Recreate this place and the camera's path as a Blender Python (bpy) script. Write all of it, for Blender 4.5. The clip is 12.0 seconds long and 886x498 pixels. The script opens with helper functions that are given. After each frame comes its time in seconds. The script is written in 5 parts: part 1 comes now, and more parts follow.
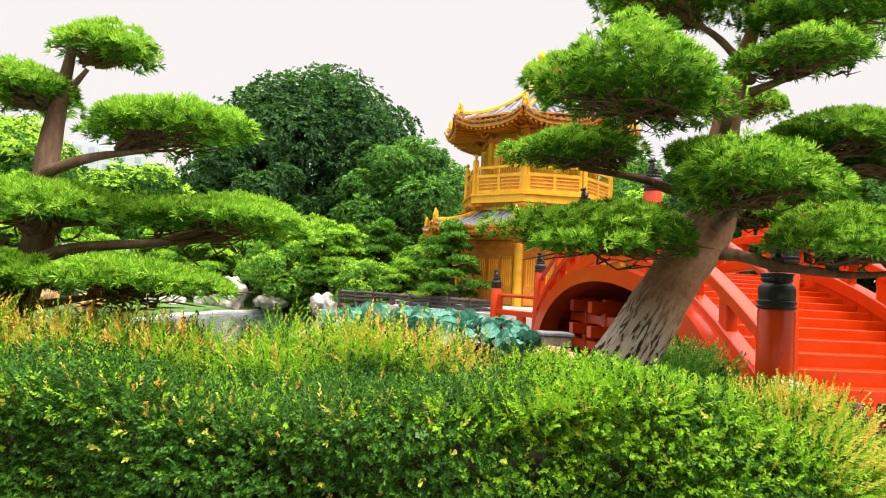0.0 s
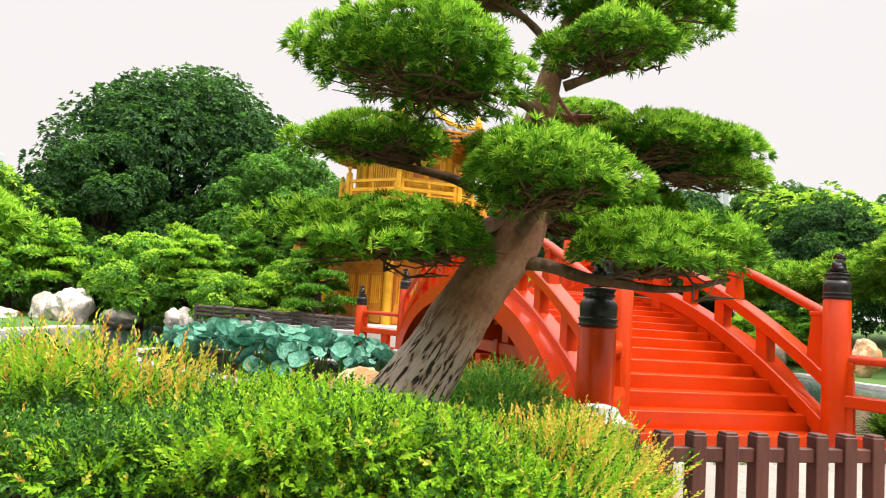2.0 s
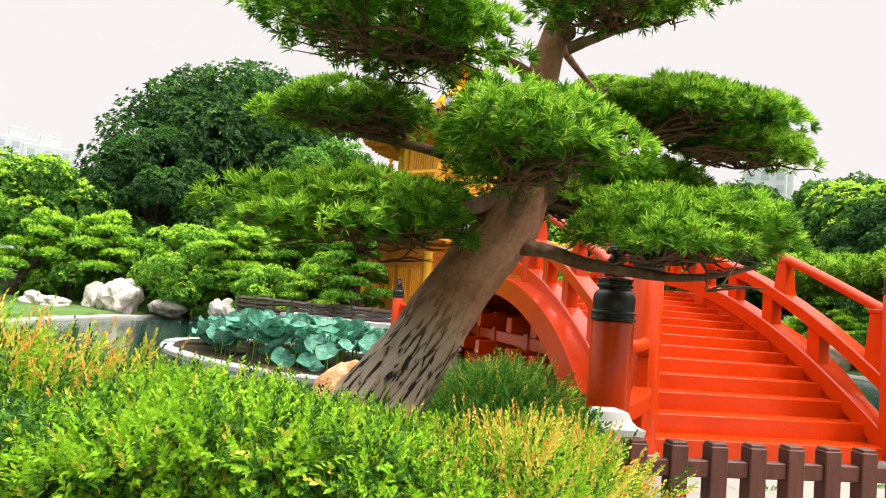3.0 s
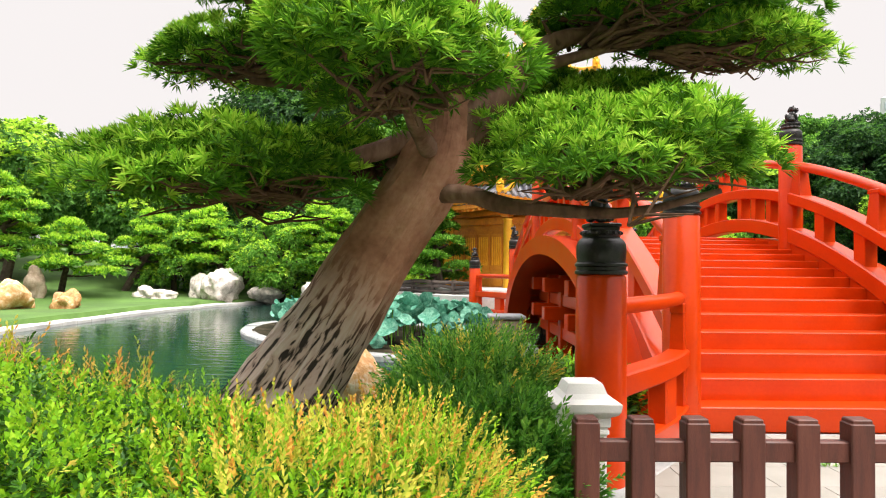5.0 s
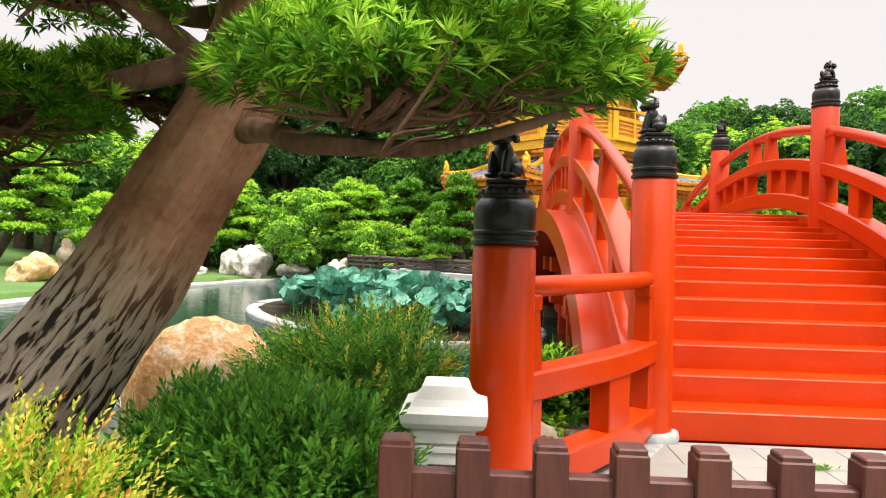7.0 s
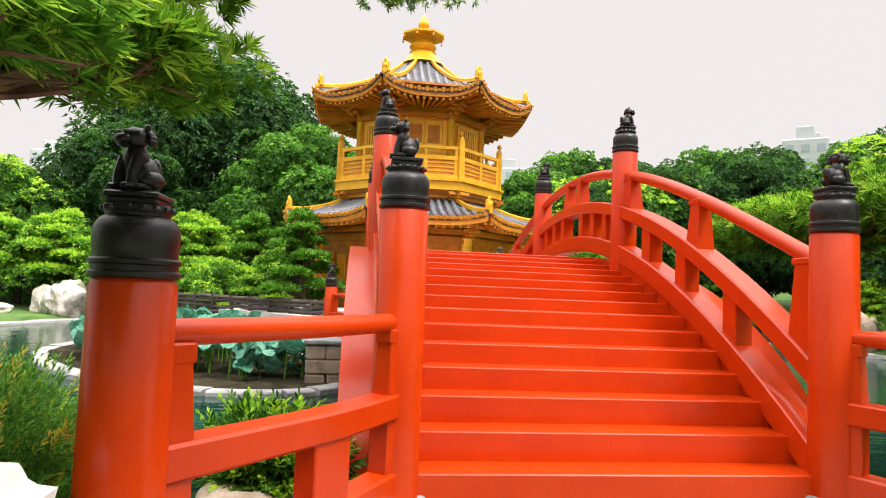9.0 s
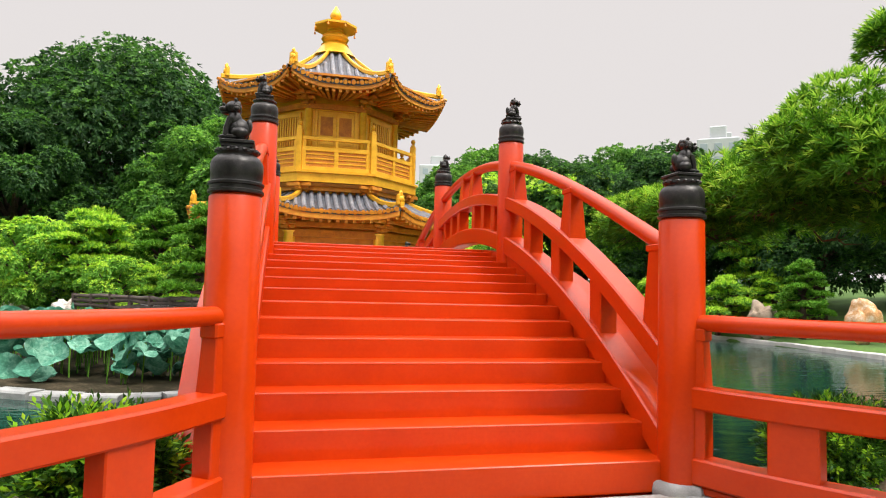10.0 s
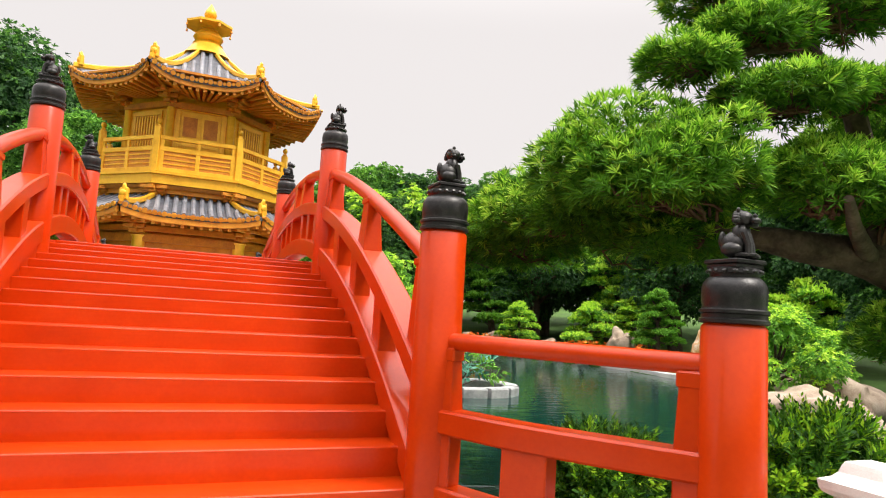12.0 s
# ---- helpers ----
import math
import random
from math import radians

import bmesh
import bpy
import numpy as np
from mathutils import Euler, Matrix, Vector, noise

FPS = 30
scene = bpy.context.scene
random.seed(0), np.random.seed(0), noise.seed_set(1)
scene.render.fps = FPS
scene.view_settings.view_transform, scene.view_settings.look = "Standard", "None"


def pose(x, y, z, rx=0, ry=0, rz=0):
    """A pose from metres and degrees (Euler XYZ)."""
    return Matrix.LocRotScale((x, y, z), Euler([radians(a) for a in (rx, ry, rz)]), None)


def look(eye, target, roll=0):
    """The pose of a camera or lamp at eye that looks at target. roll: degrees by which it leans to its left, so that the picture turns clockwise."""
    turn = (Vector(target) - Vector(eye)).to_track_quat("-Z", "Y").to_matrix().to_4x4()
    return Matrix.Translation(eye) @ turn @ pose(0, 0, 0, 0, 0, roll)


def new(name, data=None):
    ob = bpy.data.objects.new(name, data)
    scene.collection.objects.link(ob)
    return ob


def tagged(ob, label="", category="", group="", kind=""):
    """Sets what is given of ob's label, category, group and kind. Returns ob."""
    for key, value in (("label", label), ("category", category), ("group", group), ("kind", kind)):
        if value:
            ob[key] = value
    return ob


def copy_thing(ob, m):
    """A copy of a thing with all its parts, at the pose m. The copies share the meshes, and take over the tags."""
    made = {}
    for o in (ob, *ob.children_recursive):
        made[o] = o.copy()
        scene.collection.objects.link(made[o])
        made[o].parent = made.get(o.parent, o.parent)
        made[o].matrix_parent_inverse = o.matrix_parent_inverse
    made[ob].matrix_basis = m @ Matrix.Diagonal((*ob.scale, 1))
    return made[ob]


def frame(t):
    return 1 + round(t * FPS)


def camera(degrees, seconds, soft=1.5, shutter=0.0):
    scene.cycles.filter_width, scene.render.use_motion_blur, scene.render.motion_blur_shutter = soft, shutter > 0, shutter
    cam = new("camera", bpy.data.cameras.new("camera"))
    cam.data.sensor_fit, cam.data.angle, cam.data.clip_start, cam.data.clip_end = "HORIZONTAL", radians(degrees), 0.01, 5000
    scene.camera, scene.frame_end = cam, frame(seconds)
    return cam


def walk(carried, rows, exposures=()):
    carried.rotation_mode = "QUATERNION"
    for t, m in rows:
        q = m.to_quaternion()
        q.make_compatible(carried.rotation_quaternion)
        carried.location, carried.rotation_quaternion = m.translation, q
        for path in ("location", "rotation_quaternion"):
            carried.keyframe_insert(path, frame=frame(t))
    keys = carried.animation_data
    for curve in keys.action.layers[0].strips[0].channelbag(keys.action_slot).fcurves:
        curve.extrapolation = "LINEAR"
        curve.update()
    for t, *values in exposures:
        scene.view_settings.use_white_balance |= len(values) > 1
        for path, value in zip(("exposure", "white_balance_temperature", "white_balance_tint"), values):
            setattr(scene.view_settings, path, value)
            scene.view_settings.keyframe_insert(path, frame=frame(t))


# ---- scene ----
cam = camera(67.9, 12.0, soft=1.1)
PATH = [
    (0, (0.021, 0.09, 1.289), (0.018, 2.087, 1.391), 3.1),
    (0.5, (0.215, 0.263, 1.269), (0.399, 2.253, 1.347), 5.5),
    (1, (0.399, 0.396, 1.283), (0.508, 2.391, 1.375), 6.1),
    (1.5, (0.598, 0.637, 1.29), (0.856, 2.612, 1.461), 3.9),
    (2, (0.802, 0.756, 1.279), (1.119, 2.723, 1.458), 4.0),
    (2.5, (1.045, 0.919, 1.274), (1.219, 2.91, 1.356), 3.9),
    (3, (1.264, 1.141, 1.274), (1.424, 3.129, 1.426), 4.7),
    (3.5, (1.548, 1.343, 1.266), (1.696, 3.334, 1.381), 3.7),
    (3.7, (1.628, 1.399, 1.271), (1.734, 3.393, 1.379), 4.6),
    (5.3, (2.415, 1.835, 1.252), (2.18, 3.821, 1.299), 1.3),
    (5.5, (2.487, 1.925, 1.247), (2.217, 3.906, 1.297), 3.1),
    (6, (2.669, 2.152, 1.243), (2.305, 4.116, 1.348), 1.8),
    (6.5, (2.915, 2.408, 1.221), (2.525, 4.369, 1.272), 2.6),
    (7, (3.122, 2.631, 1.21), (2.786, 4.603, 1.201), 1.4),
    (7.2, (3.187, 2.715, 1.2), (2.906, 4.695, 1.222), 2.4),
    (9, (3.944, 3.331, 1.219), (3.986, 5.327, 1.346), 2.3),
    (9.5, (4.215, 3.44, 1.168), (4.433, 5.428, 1.167), 0.1),
    (10, (4.5, 3.473, 1.192), (4.75, 5.454, 1.317), 1.4),
    (10.5, (4.769, 3.571, 1.213), (5.158, 5.519, 1.45), 0.7),
    (11, (5.076, 3.601, 1.206), (5.614, 5.503, 1.51), 0.2),
    (11.5, (5.282, 3.553, 1.201), (5.815, 5.475, 1.349), 2.2),
    (12, (5.509, 3.634, 1.184), (6.051, 5.549, 1.381), 3.5),
]
walk(cam, [(t, look(eye, target, roll)) for t, eye, target, roll in PATH],
     exposures=[(0.0, 0.53), (6.5, 0.52), (9.0, 0.42), (9.5, 0.32), (10.5, 0.14), (11.05, -0.14), (11.5, 0.1), (12.0, 0.42)])

# ---- sky and sun: bright thin overcast, hazy sun behind the right shoulder ----
SUN_DIR = Vector((0.50, -0.42, 1.0)).normalized()
world = bpy.data.worlds.new("sky")
scene.world = world
world.use_nodes = True
wn = world.node_tree
wn.nodes.clear()
sky = wn.nodes.new("ShaderNodeTexSky")
sky.sky_type, sky.sun_disc = "NISHITA", False
sky.sun_elevation, sky.sun_rotation = math.asin(SUN_DIR.z), math.atan2(SUN_DIR.x, SUN_DIR.y)
sky.dust_density = 6.0
veil = wn.nodes.new("ShaderNodeMixRGB")
veil.inputs[0].default_value = 0.94
veil.inputs[2].default_value = (9.9, 9.35, 9.2, 1)
wbg = wn.nodes.new("ShaderNodeBackground")
wbg.inputs[1].default_value = 0.07
wout = wn.nodes.new("ShaderNodeOutputWorld")
wn.links.new(sky.outputs[0], veil.inputs[1])
# an overcast dome is brighter overhead than low down
geo_w = wn.nodes.new("ShaderNodeTexCoord")
sep_w = wn.nodes.new("ShaderNodeSeparateXYZ")
dome = wn.nodes.new("ShaderNodeMapRange")
dome.interpolation_type = "SMOOTHSTEP"
dome.inputs["From Min"].default_value, dome.inputs["From Max"].default_value = 0.40, 1.0
dome.inputs["To Min"].default_value, dome.inputs["To Max"].default_value = 1.0, 5.6
tint = wn.nodes.new("ShaderNodeVectorMath")
tint.operation = "SCALE"
wn.links.new(geo_w.outputs["Generated"], sep_w.inputs[0])
wn.links.new(sep_w.outputs["Z"], dome.inputs[0])
wn.links.new(veil.outputs[0], tint.inputs[0])
wn.links.new(dome.outputs[0], tint.inputs["Scale"])
wn.links.new(tint.outputs[0], wbg.inputs[0])
wn.links.new(wbg.outputs[0], wout.inputs[0])
sun = new("sun", bpy.data.lights.new("sun", "SUN"))
sun.data.energy, sun.data.angle, sun.data.color = 2.7, radians(14), (1.0, 0.95, 0.86)
sun.matrix_world = look(SUN_DIR * 60, (0, 0, 0))


# ---- materials ----
def mat(name, cols, rough=0.6, metal=0.0, scale=8.0, fine=60.0, bump=0.15, coat=0.0, island=False, translucent=0.0, spec=0.5, stretch=(1, 1, 1), bump_dist=0.01):
    m = bpy.data.materials.new(name)
    m.use_nodes = True
    nt = m.node_tree
    b = nt.nodes["Principled BSDF"]
    co = nt.nodes.new("ShaderNodeTexCoord")
    mp = nt.nodes.new("ShaderNodeMapping")
    mp.inputs["Scale"].default_value = stretch
    nt.links.new(co.outputs["Object"], mp.inputs[0])
    n1 = nt.nodes.new("ShaderNodeTexNoise")
    n1.inputs["Scale"].default_value, n1.inputs["Detail"].default_value, n1.inputs["Roughness"].default_value = scale, 5, 0.6
    n2 = nt.nodes.new("ShaderNodeTexNoise")
    n2.inputs["Scale"].default_value, n2.inputs["Detail"].default_value = fine, 3
    for n in (n1, n2):
        nt.links.new(mp.outputs[0], n.inputs["Vector"])
    ramp = nt.nodes.new("ShaderNodeValToRGB")
    els = ramp.color_ramp.elements
    while len(els) < len(cols):
        els.new(0.5)
    for i, c in enumerate(cols):
        els[i].position = (0.3 + 0.4 * i / (len(cols) - 1)) if not island else i / (len(cols) - 1)
        els[i].color = (*c, 1)
    if island:
        geo = nt.nodes.new("ShaderNodeNewGeometry")
        nt.links.new(geo.outputs["Random Per Island"], ramp.inputs[0])
    else:
        info = nt.nodes.new("ShaderNodeObjectInfo")
        add = nt.nodes.new("ShaderNodeMath")
        add.operation = "MULTIPLY_ADD"
        add.inputs[1].default_value = 0.12
        nt.links.new(info.outputs["Random"], add.inputs[0])
        mix = nt.nodes.new("ShaderNodeMath")
        mix.operation = "MULTIPLY_ADD"
        mix.inputs[1].default_value = 0.3
        nt.links.new(n2.outputs[0], mix.inputs[0])
        sub = nt.nodes.new("ShaderNodeMath")
        sub.operation = "MULTIPLY_ADD"
        sub.inputs[1].default_value, sub.inputs[2].default_value = 0.75, -0.08
        nt.links.new(n1.outputs[0], sub.inputs[0])
        nt.links.new(sub.outputs[0], mix.inputs[2])
        nt.links.new(mix.outputs[0], add.inputs[2])
        nt.links.new(add.outputs[0], ramp.inputs[0])
        bp = nt.nodes.new("ShaderNodeBump")
        bp.inputs["Strength"].default_value, bp.inputs["Distance"].default_value = bump, bump_dist
        nt.links.new(mix.outputs[0], bp.inputs["Height"])
        nt.links.new(bp.outputs[0], b.inputs["Normal"])
        rr = nt.nodes.new("ShaderNodeMapRange")
        rr.inputs["To Min"].default_value, rr.inputs["To Max"].default_value = max(0.03, rough - 0.1), min(1, rough + 0.12)
        nt.links.new(n1.outputs[0], rr.inputs[0])
        nt.links.new(rr.outputs[0], b.inputs["Roughness"])
    nt.links.new(ramp.outputs[0], b.inputs["Base Color"])
    b.inputs["Metallic"].default_value = metal
    b.inputs["Coat Weight"].default_value, b.inputs["Coat Roughness"].default_value = coat, 0.2
    b.inputs["Specular IOR Level"].default_value = spec
    if island:
        b.inputs["Roughness"].default_value = rough
    if translucent:
        tr = nt.nodes.new("ShaderNodeBsdfTranslucent")
        nt.links.new(ramp.outputs[0], tr.inputs[0])
        mx = nt.nodes.new("ShaderNodeMixShader")
        mx.inputs[0].default_value = translucent
        nt.links.new(b.outputs[0], mx.inputs[1])
        nt.links.new(tr.outputs[0], mx.inputs[2])
        nt.links.new(mx.outputs[0], nt.nodes["Material Output"].inputs[0])
    return m


RED = mat("red_paint", [(0.43, 0.029, 0.001), (0.48, 0.036, 0.0013), (0.53, 0.044, 0.002)], 0.42, scale=2.2, fine=40, bump=0.06, spec=0.06, coat=0.5, bump_dist=0.004)
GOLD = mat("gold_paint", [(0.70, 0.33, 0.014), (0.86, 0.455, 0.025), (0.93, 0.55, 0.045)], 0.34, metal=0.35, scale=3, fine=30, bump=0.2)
# darker copy of the gold; its colour also holds the shade under the eaves
GOLD_DARK = mat("dark_and_shaded_gold", [(0.42, 0.13, 0.010), (0.60, 0.22, 0.015), (0.72, 0.32, 0.025)], 0.5, metal=0.15, scale=4, fine=30, bump=0.2)
TILE_ROLL = mat("pale_roll_tile", [(0.085, 0.09, 0.11), (0.16, 0.165, 0.19), (0.26, 0.265, 0.285)], 0.55, scale=3, fine=40, bump=0.3)
TILE = mat("grey_roof_tile", [(0.035, 0.04, 0.055), (0.075, 0.085, 0.105), (0.16, 0.17, 0.19)], 0.42, scale=5, fine=40)
BRONZE = mat("dark_bronze", [(0.008, 0.008, 0.009), (0.018, 0.017, 0.017), (0.04, 0.036, 0.034)], 0.36, metal=0.4, scale=20, fine=120, bump=0.3)
BROWN = mat("brown_stained_wood", [(0.045, 0.012, 0.008), (0.085, 0.022, 0.014), (0.12, 0.036, 0.022)], 0.5, scale=3, fine=50, stretch=(8, 8, 1), bump=0.3)
DARKWOOD = mat("weathered_dark_wood", [(0.02, 0.014, 0.012), (0.05, 0.036, 0.03), (0.10, 0.075, 0.06)], 0.7, scale=6, fine=60)
PAVER = mat("beige_granite_paver", [(0.21, 0.20, 0.175), (0.245, 0.235, 0.205), (0.28, 0.268, 0.238)], 0.8, scale=3, fine=150, bump=0.1)
KERB = mat("grey_granite", [(0.16, 0.17, 0.165), (0.27, 0.28, 0.275), (0.4, 0.4, 0.39)], 0.75, scale=6, fine=160, bump=0.3)
PALE = mat("pale_granite_bank", [(0.34, 0.335, 0.33), (0.48, 0.47, 0.46), (0.62, 0.61, 0.59)], 0.8, scale=2, fine=60, bump=0.4)
WHITE = mat("white_carved_stone", [(0.6, 0.59, 0.56), (0.74, 0.73, 0.7), (0.82, 0.81, 0.78)], 0.7, scale=7, fine=120, bump=0.2)
ORANGE_ROCK = mat("ochre_rock", [(0.30, 0.10, 0.03), (0.60, 0.33, 0.13), (0.80, 0.72, 0.60)], 0.85, scale=5, fine=40, bump=0.8, bump_dist=0.03)
GREY_ROCK = mat("pale_scholar_rock", [(0.26, 0.22, 0.19), (0.60, 0.54, 0.49), (0.82, 0.77, 0.72)], 0.85, scale=5, fine=40, bump=0.9, bump_dist=0.04)
STONE = mat("masonry_stone", [(0.14, 0.095, 0.06), (0.27, 0.205, 0.145), (0.42, 0.35, 0.27)], 0.85, scale=4, fine=50, bump=0.6)
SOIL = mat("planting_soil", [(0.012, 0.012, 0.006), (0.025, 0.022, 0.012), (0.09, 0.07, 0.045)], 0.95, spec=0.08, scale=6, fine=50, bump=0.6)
LAWN = mat("lawn_ground", [(0.035, 0.07, 0.012), (0.06, 0.13, 0.02), (0.10, 0.20, 0.035)], 0.9, scale=0.6, fine=25, bump=0.6)
BARK = mat("podocarpus_bark", [(0.06, 0.032, 0.021), (0.15, 0.085, 0.057), (0.26, 0.165, 0.12)], 0.85, spec=0.15, scale=5, fine=38, bump=0.9, stretch=(1, 1, 0.3), bump_dist=0.02)
OLD_BARK = mat("flaking_podocarpus_bark", [(0.18, 0.080, 0.048), (0.33, 0.165, 0.105), (0.46, 0.27, 0.19)], 0.85, spec=0.15, scale=4, fine=30, bump=0.6, bump_dist=0.015)
_t = OLD_BARK.node_tree
_at = _t.nodes.new("ShaderNodeAttribute")
_at.attribute_name = "grain"
_gm = _t.nodes.new("ShaderNodeMapping")
_gm.inputs["Scale"].default_value = (26, 26, 4.5)
_t.links.new(_at.outputs["Vector"], _gm.inputs[0])
_gn = _t.nodes.new("ShaderNodeTexNoise")
_gn.inputs["Scale"].default_value, _gn.inputs["Detail"].default_value, _gn.inputs["Distortion"].default_value = 1.6, 6, 0.6
_t.links.new(_gm.outputs[0], _gn.inputs["Vector"])
_sep = _t.nodes.new("ShaderNodeSeparateXYZ")
_t.links.new(_at.outputs["Vector"], _sep.inputs[0])
# flakes and black fissures cover the old foot of the trunk and thin out above it
_old = _t.nodes.new("ShaderNodeMapRange")
_old.inputs["From Min"].default_value, _old.inputs["From Max"].default_value = 1.55, 1.15
_t.links.new(_sep.outputs["Z"], _old.inputs[0])
_fr = _t.nodes.new("ShaderNodeValToRGB")
_fe = _fr.color_ramp.elements
_fe[0].position, _fe[0].color = 0.425, (0.03, 0.024, 0.02, 1)
_fe[1].position, _fe[1].color = 0.485, (0.40, 0.30, 0.245, 1)
_fe.new(0.75).color = (0.55, 0.48, 0.43, 1)
_t.links.new(_gn.outputs[0], _fr.inputs[0])
_mx = _t.nodes.new("ShaderNodeMixRGB")
_pb = _t.nodes["Principled BSDF"]
_t.links.new(_old.outputs[0], _mx.inputs[0])
_t.links.new(_pb.inputs["Base Color"].links[0].from_socket, _mx.inputs[1])
_t.links.new(_fr.outputs[0], _mx.inputs[2])
_t.links.new(_mx.outputs[0], _pb.inputs["Base Color"])
_b2 = _t.nodes.new("ShaderNodeBump")
_b2.inputs["Strength"].default_value, _b2.inputs["Distance"].default_value = 0.8, 0.02
_t.links.new(_gn.outputs[0], _b2.inputs["Height"])
_t.links.new(_pb.inputs["Normal"].links[0].from_socket, _b2.inputs["Normal"])
_t.links.new(_b2.outputs[0], _pb.inputs["Normal"])
BARK_DARK = mat("dark_bark", [(0.03, 0.022, 0.017), (0.07, 0.05, 0.04), (0.13, 0.095, 0.075)], 0.9, spec=0.15, scale=6, fine=40, bump=0.7)
TWIG = mat("brown_twig", [(0.05, 0.028, 0.018), (0.10, 0.055, 0.034), (0.17, 0.10, 0.062)], 0.85, spec=0.15, scale=9, fine=50)
BLACK = mat("black_gap", [(0.01, 0.01, 0.01), (0.02, 0.02, 0.02)], 0.8)
# wall and pane tones lie close together: the distance haze is in these colours
BUILDING = mat("hazed_tower_facade", [(0.42, 0.44, 0.47), (0.47, 0.49, 0.52)], 0.7, scale=0.1, fine=1)
PANE = mat("hazed_tower_pane", [(0.29, 0.34, 0.40), (0.36, 0.41, 0.46)], 0.2, scale=0.3)


def leaf(name, cols, rough=0.6, tr=0.3):
    return mat(name, cols, rough, island=True, translucent=tr, spec=0.18)


LEAF = leaf("podocarpus_leaf", [(0.036, 0.115, 0.007), (0.075, 0.215, 0.011), (0.13, 0.31, 0.018)], tr=0.4)
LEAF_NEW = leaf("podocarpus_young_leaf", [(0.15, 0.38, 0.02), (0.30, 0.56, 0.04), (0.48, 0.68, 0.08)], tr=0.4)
HEDGE = leaf("hedge_leaf", [(0.016, 0.060, 0.007), (0.044, 0.138, 0.012), (0.11, 0.27, 0.024)], rough=0.42, tr=0.25)
SHRUB = leaf("soft_shrub_leaf", [(0.04, 0.15, 0.018), (0.085, 0.27, 0.03), (0.17, 0.42, 0.045)], rough=0.45, tr=0.3)
HEDGE_NEW = leaf("hedge_young_leaf", [(0.16, 0.40, 0.015), (0.26, 0.50, 0.02), (0.38, 0.58, 0.03)], tr=0.4)
TIP = leaf("yellow_shoot_leaf", [(0.40, 0.50, 0.05), (0.58, 0.56, 0.07), (0.74, 0.56, 0.11)], tr=0.4)
RUST = leaf("rusty_leaf", [(0.74, 0.50, 0.08), (0.74, 0.40, 0.07), (0.60, 0.24, 0.05)], tr=0.3)
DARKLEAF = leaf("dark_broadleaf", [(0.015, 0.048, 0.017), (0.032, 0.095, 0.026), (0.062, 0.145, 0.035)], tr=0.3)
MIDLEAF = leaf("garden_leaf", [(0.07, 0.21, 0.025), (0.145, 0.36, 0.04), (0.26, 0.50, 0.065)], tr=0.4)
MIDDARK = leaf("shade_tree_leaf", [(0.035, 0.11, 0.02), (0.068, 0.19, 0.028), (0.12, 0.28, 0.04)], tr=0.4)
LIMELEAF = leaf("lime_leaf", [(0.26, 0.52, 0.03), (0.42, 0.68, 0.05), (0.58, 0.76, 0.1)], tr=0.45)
LOTUS = mat("lotus_leaf", [(0.018, 0.12, 0.07), (0.06, 0.23, 0.15), (0.22, 0.45, 0.33)], 0.6, scale=7, fine=26, bump=0.5, spec=0.25, translucent=0.15)
FLOWER = leaf("orange_blossom", [(0.6, 0.16, 0.02), (0.75, 0.3, 0.03), (0.6, 0.08, 0.03)])

WATER = bpy.data.materials.new("pond_water")
WATER.use_nodes = True
_b = WATER.node_tree.nodes["Principled BSDF"]
_b.inputs["Base Color"].default_value = (0.005, 0.032, 0.024, 1)
_b.inputs["Roughness"].default_value = 0.04
_b.inputs["IOR"].default_value = 1.33
_n = WATER.node_tree.nodes.new("ShaderNodeTexNoise")
_n.inputs["Scale"].default_value, _n.inputs["Detail"].default_value = 2.4, 4
_bp = WATER.node_tree.nodes.new("ShaderNodeBump")
_bp.inputs["Strength"].default_value, _bp.inputs["Distance"].default_value = 0.22, 0.05
_tc = WATER.node_tree.nodes.new("ShaderNodeTexCoord")
_mp = WATER.node_tree.nodes.new("ShaderNodeMapping")
_mp.inputs["Scale"].default_value = (0.8, 2.2, 1)
WATER.node_tree.links.new(_tc.outputs["Object"], _mp.inputs[0])
WATER.node_tree.links.new(_mp.outputs[0], _n.inputs["Vector"])
WATER.node_tree.links.new(_n.outputs[0], _bp.inputs["Height"])
WATER.node_tree.links.new(_bp.outputs[0], _b.inputs["Normal"])


# ---- mesh helpers ----
def mesh_of(name, verts, faces, mats, idx=None, smooth=False):
    """verts (n,3), faces: an (m,k) array or a list of index tuples."""
    me = bpy.data.meshes.new(name)
    mats = mats if isinstance(mats, (list, tuple)) else [mats]
    if isinstance(faces, np.ndarray):
        v = np.asarray(verts, dtype=np.float32)
        m, k = faces.shape
        me.vertices.add(len(v))
        me.vertices.foreach_set("co", v.ravel())
        me.loops.add(m * k)
        me.loops.foreach_set("vertex_index", faces.astype(np.int32).ravel())
        me.polygons.add(m)
        me.polygons.foreach_set("loop_start", np.arange(0, m * k, k, dtype=np.int32))
        me.polygons.foreach_set("loop_total", np.full(m, k, dtype=np.int32))
        me.update(calc_edges=True)
    else:
        me.from_pydata([tuple(p) for p in verts], [], faces)
    for m_ in mats:
        me.materials.append(m_)
    if idx is not None:
        me.polygons.foreach_set("material_index", np.asarray(idx, dtype=np.int32))
    if smooth:
        me.polygons.foreach_set("use_smooth", np.ones(len(me.polygons), dtype=bool))
        me.set_sharp_from_angle(angle=radians(40))
    me.update()
    return me


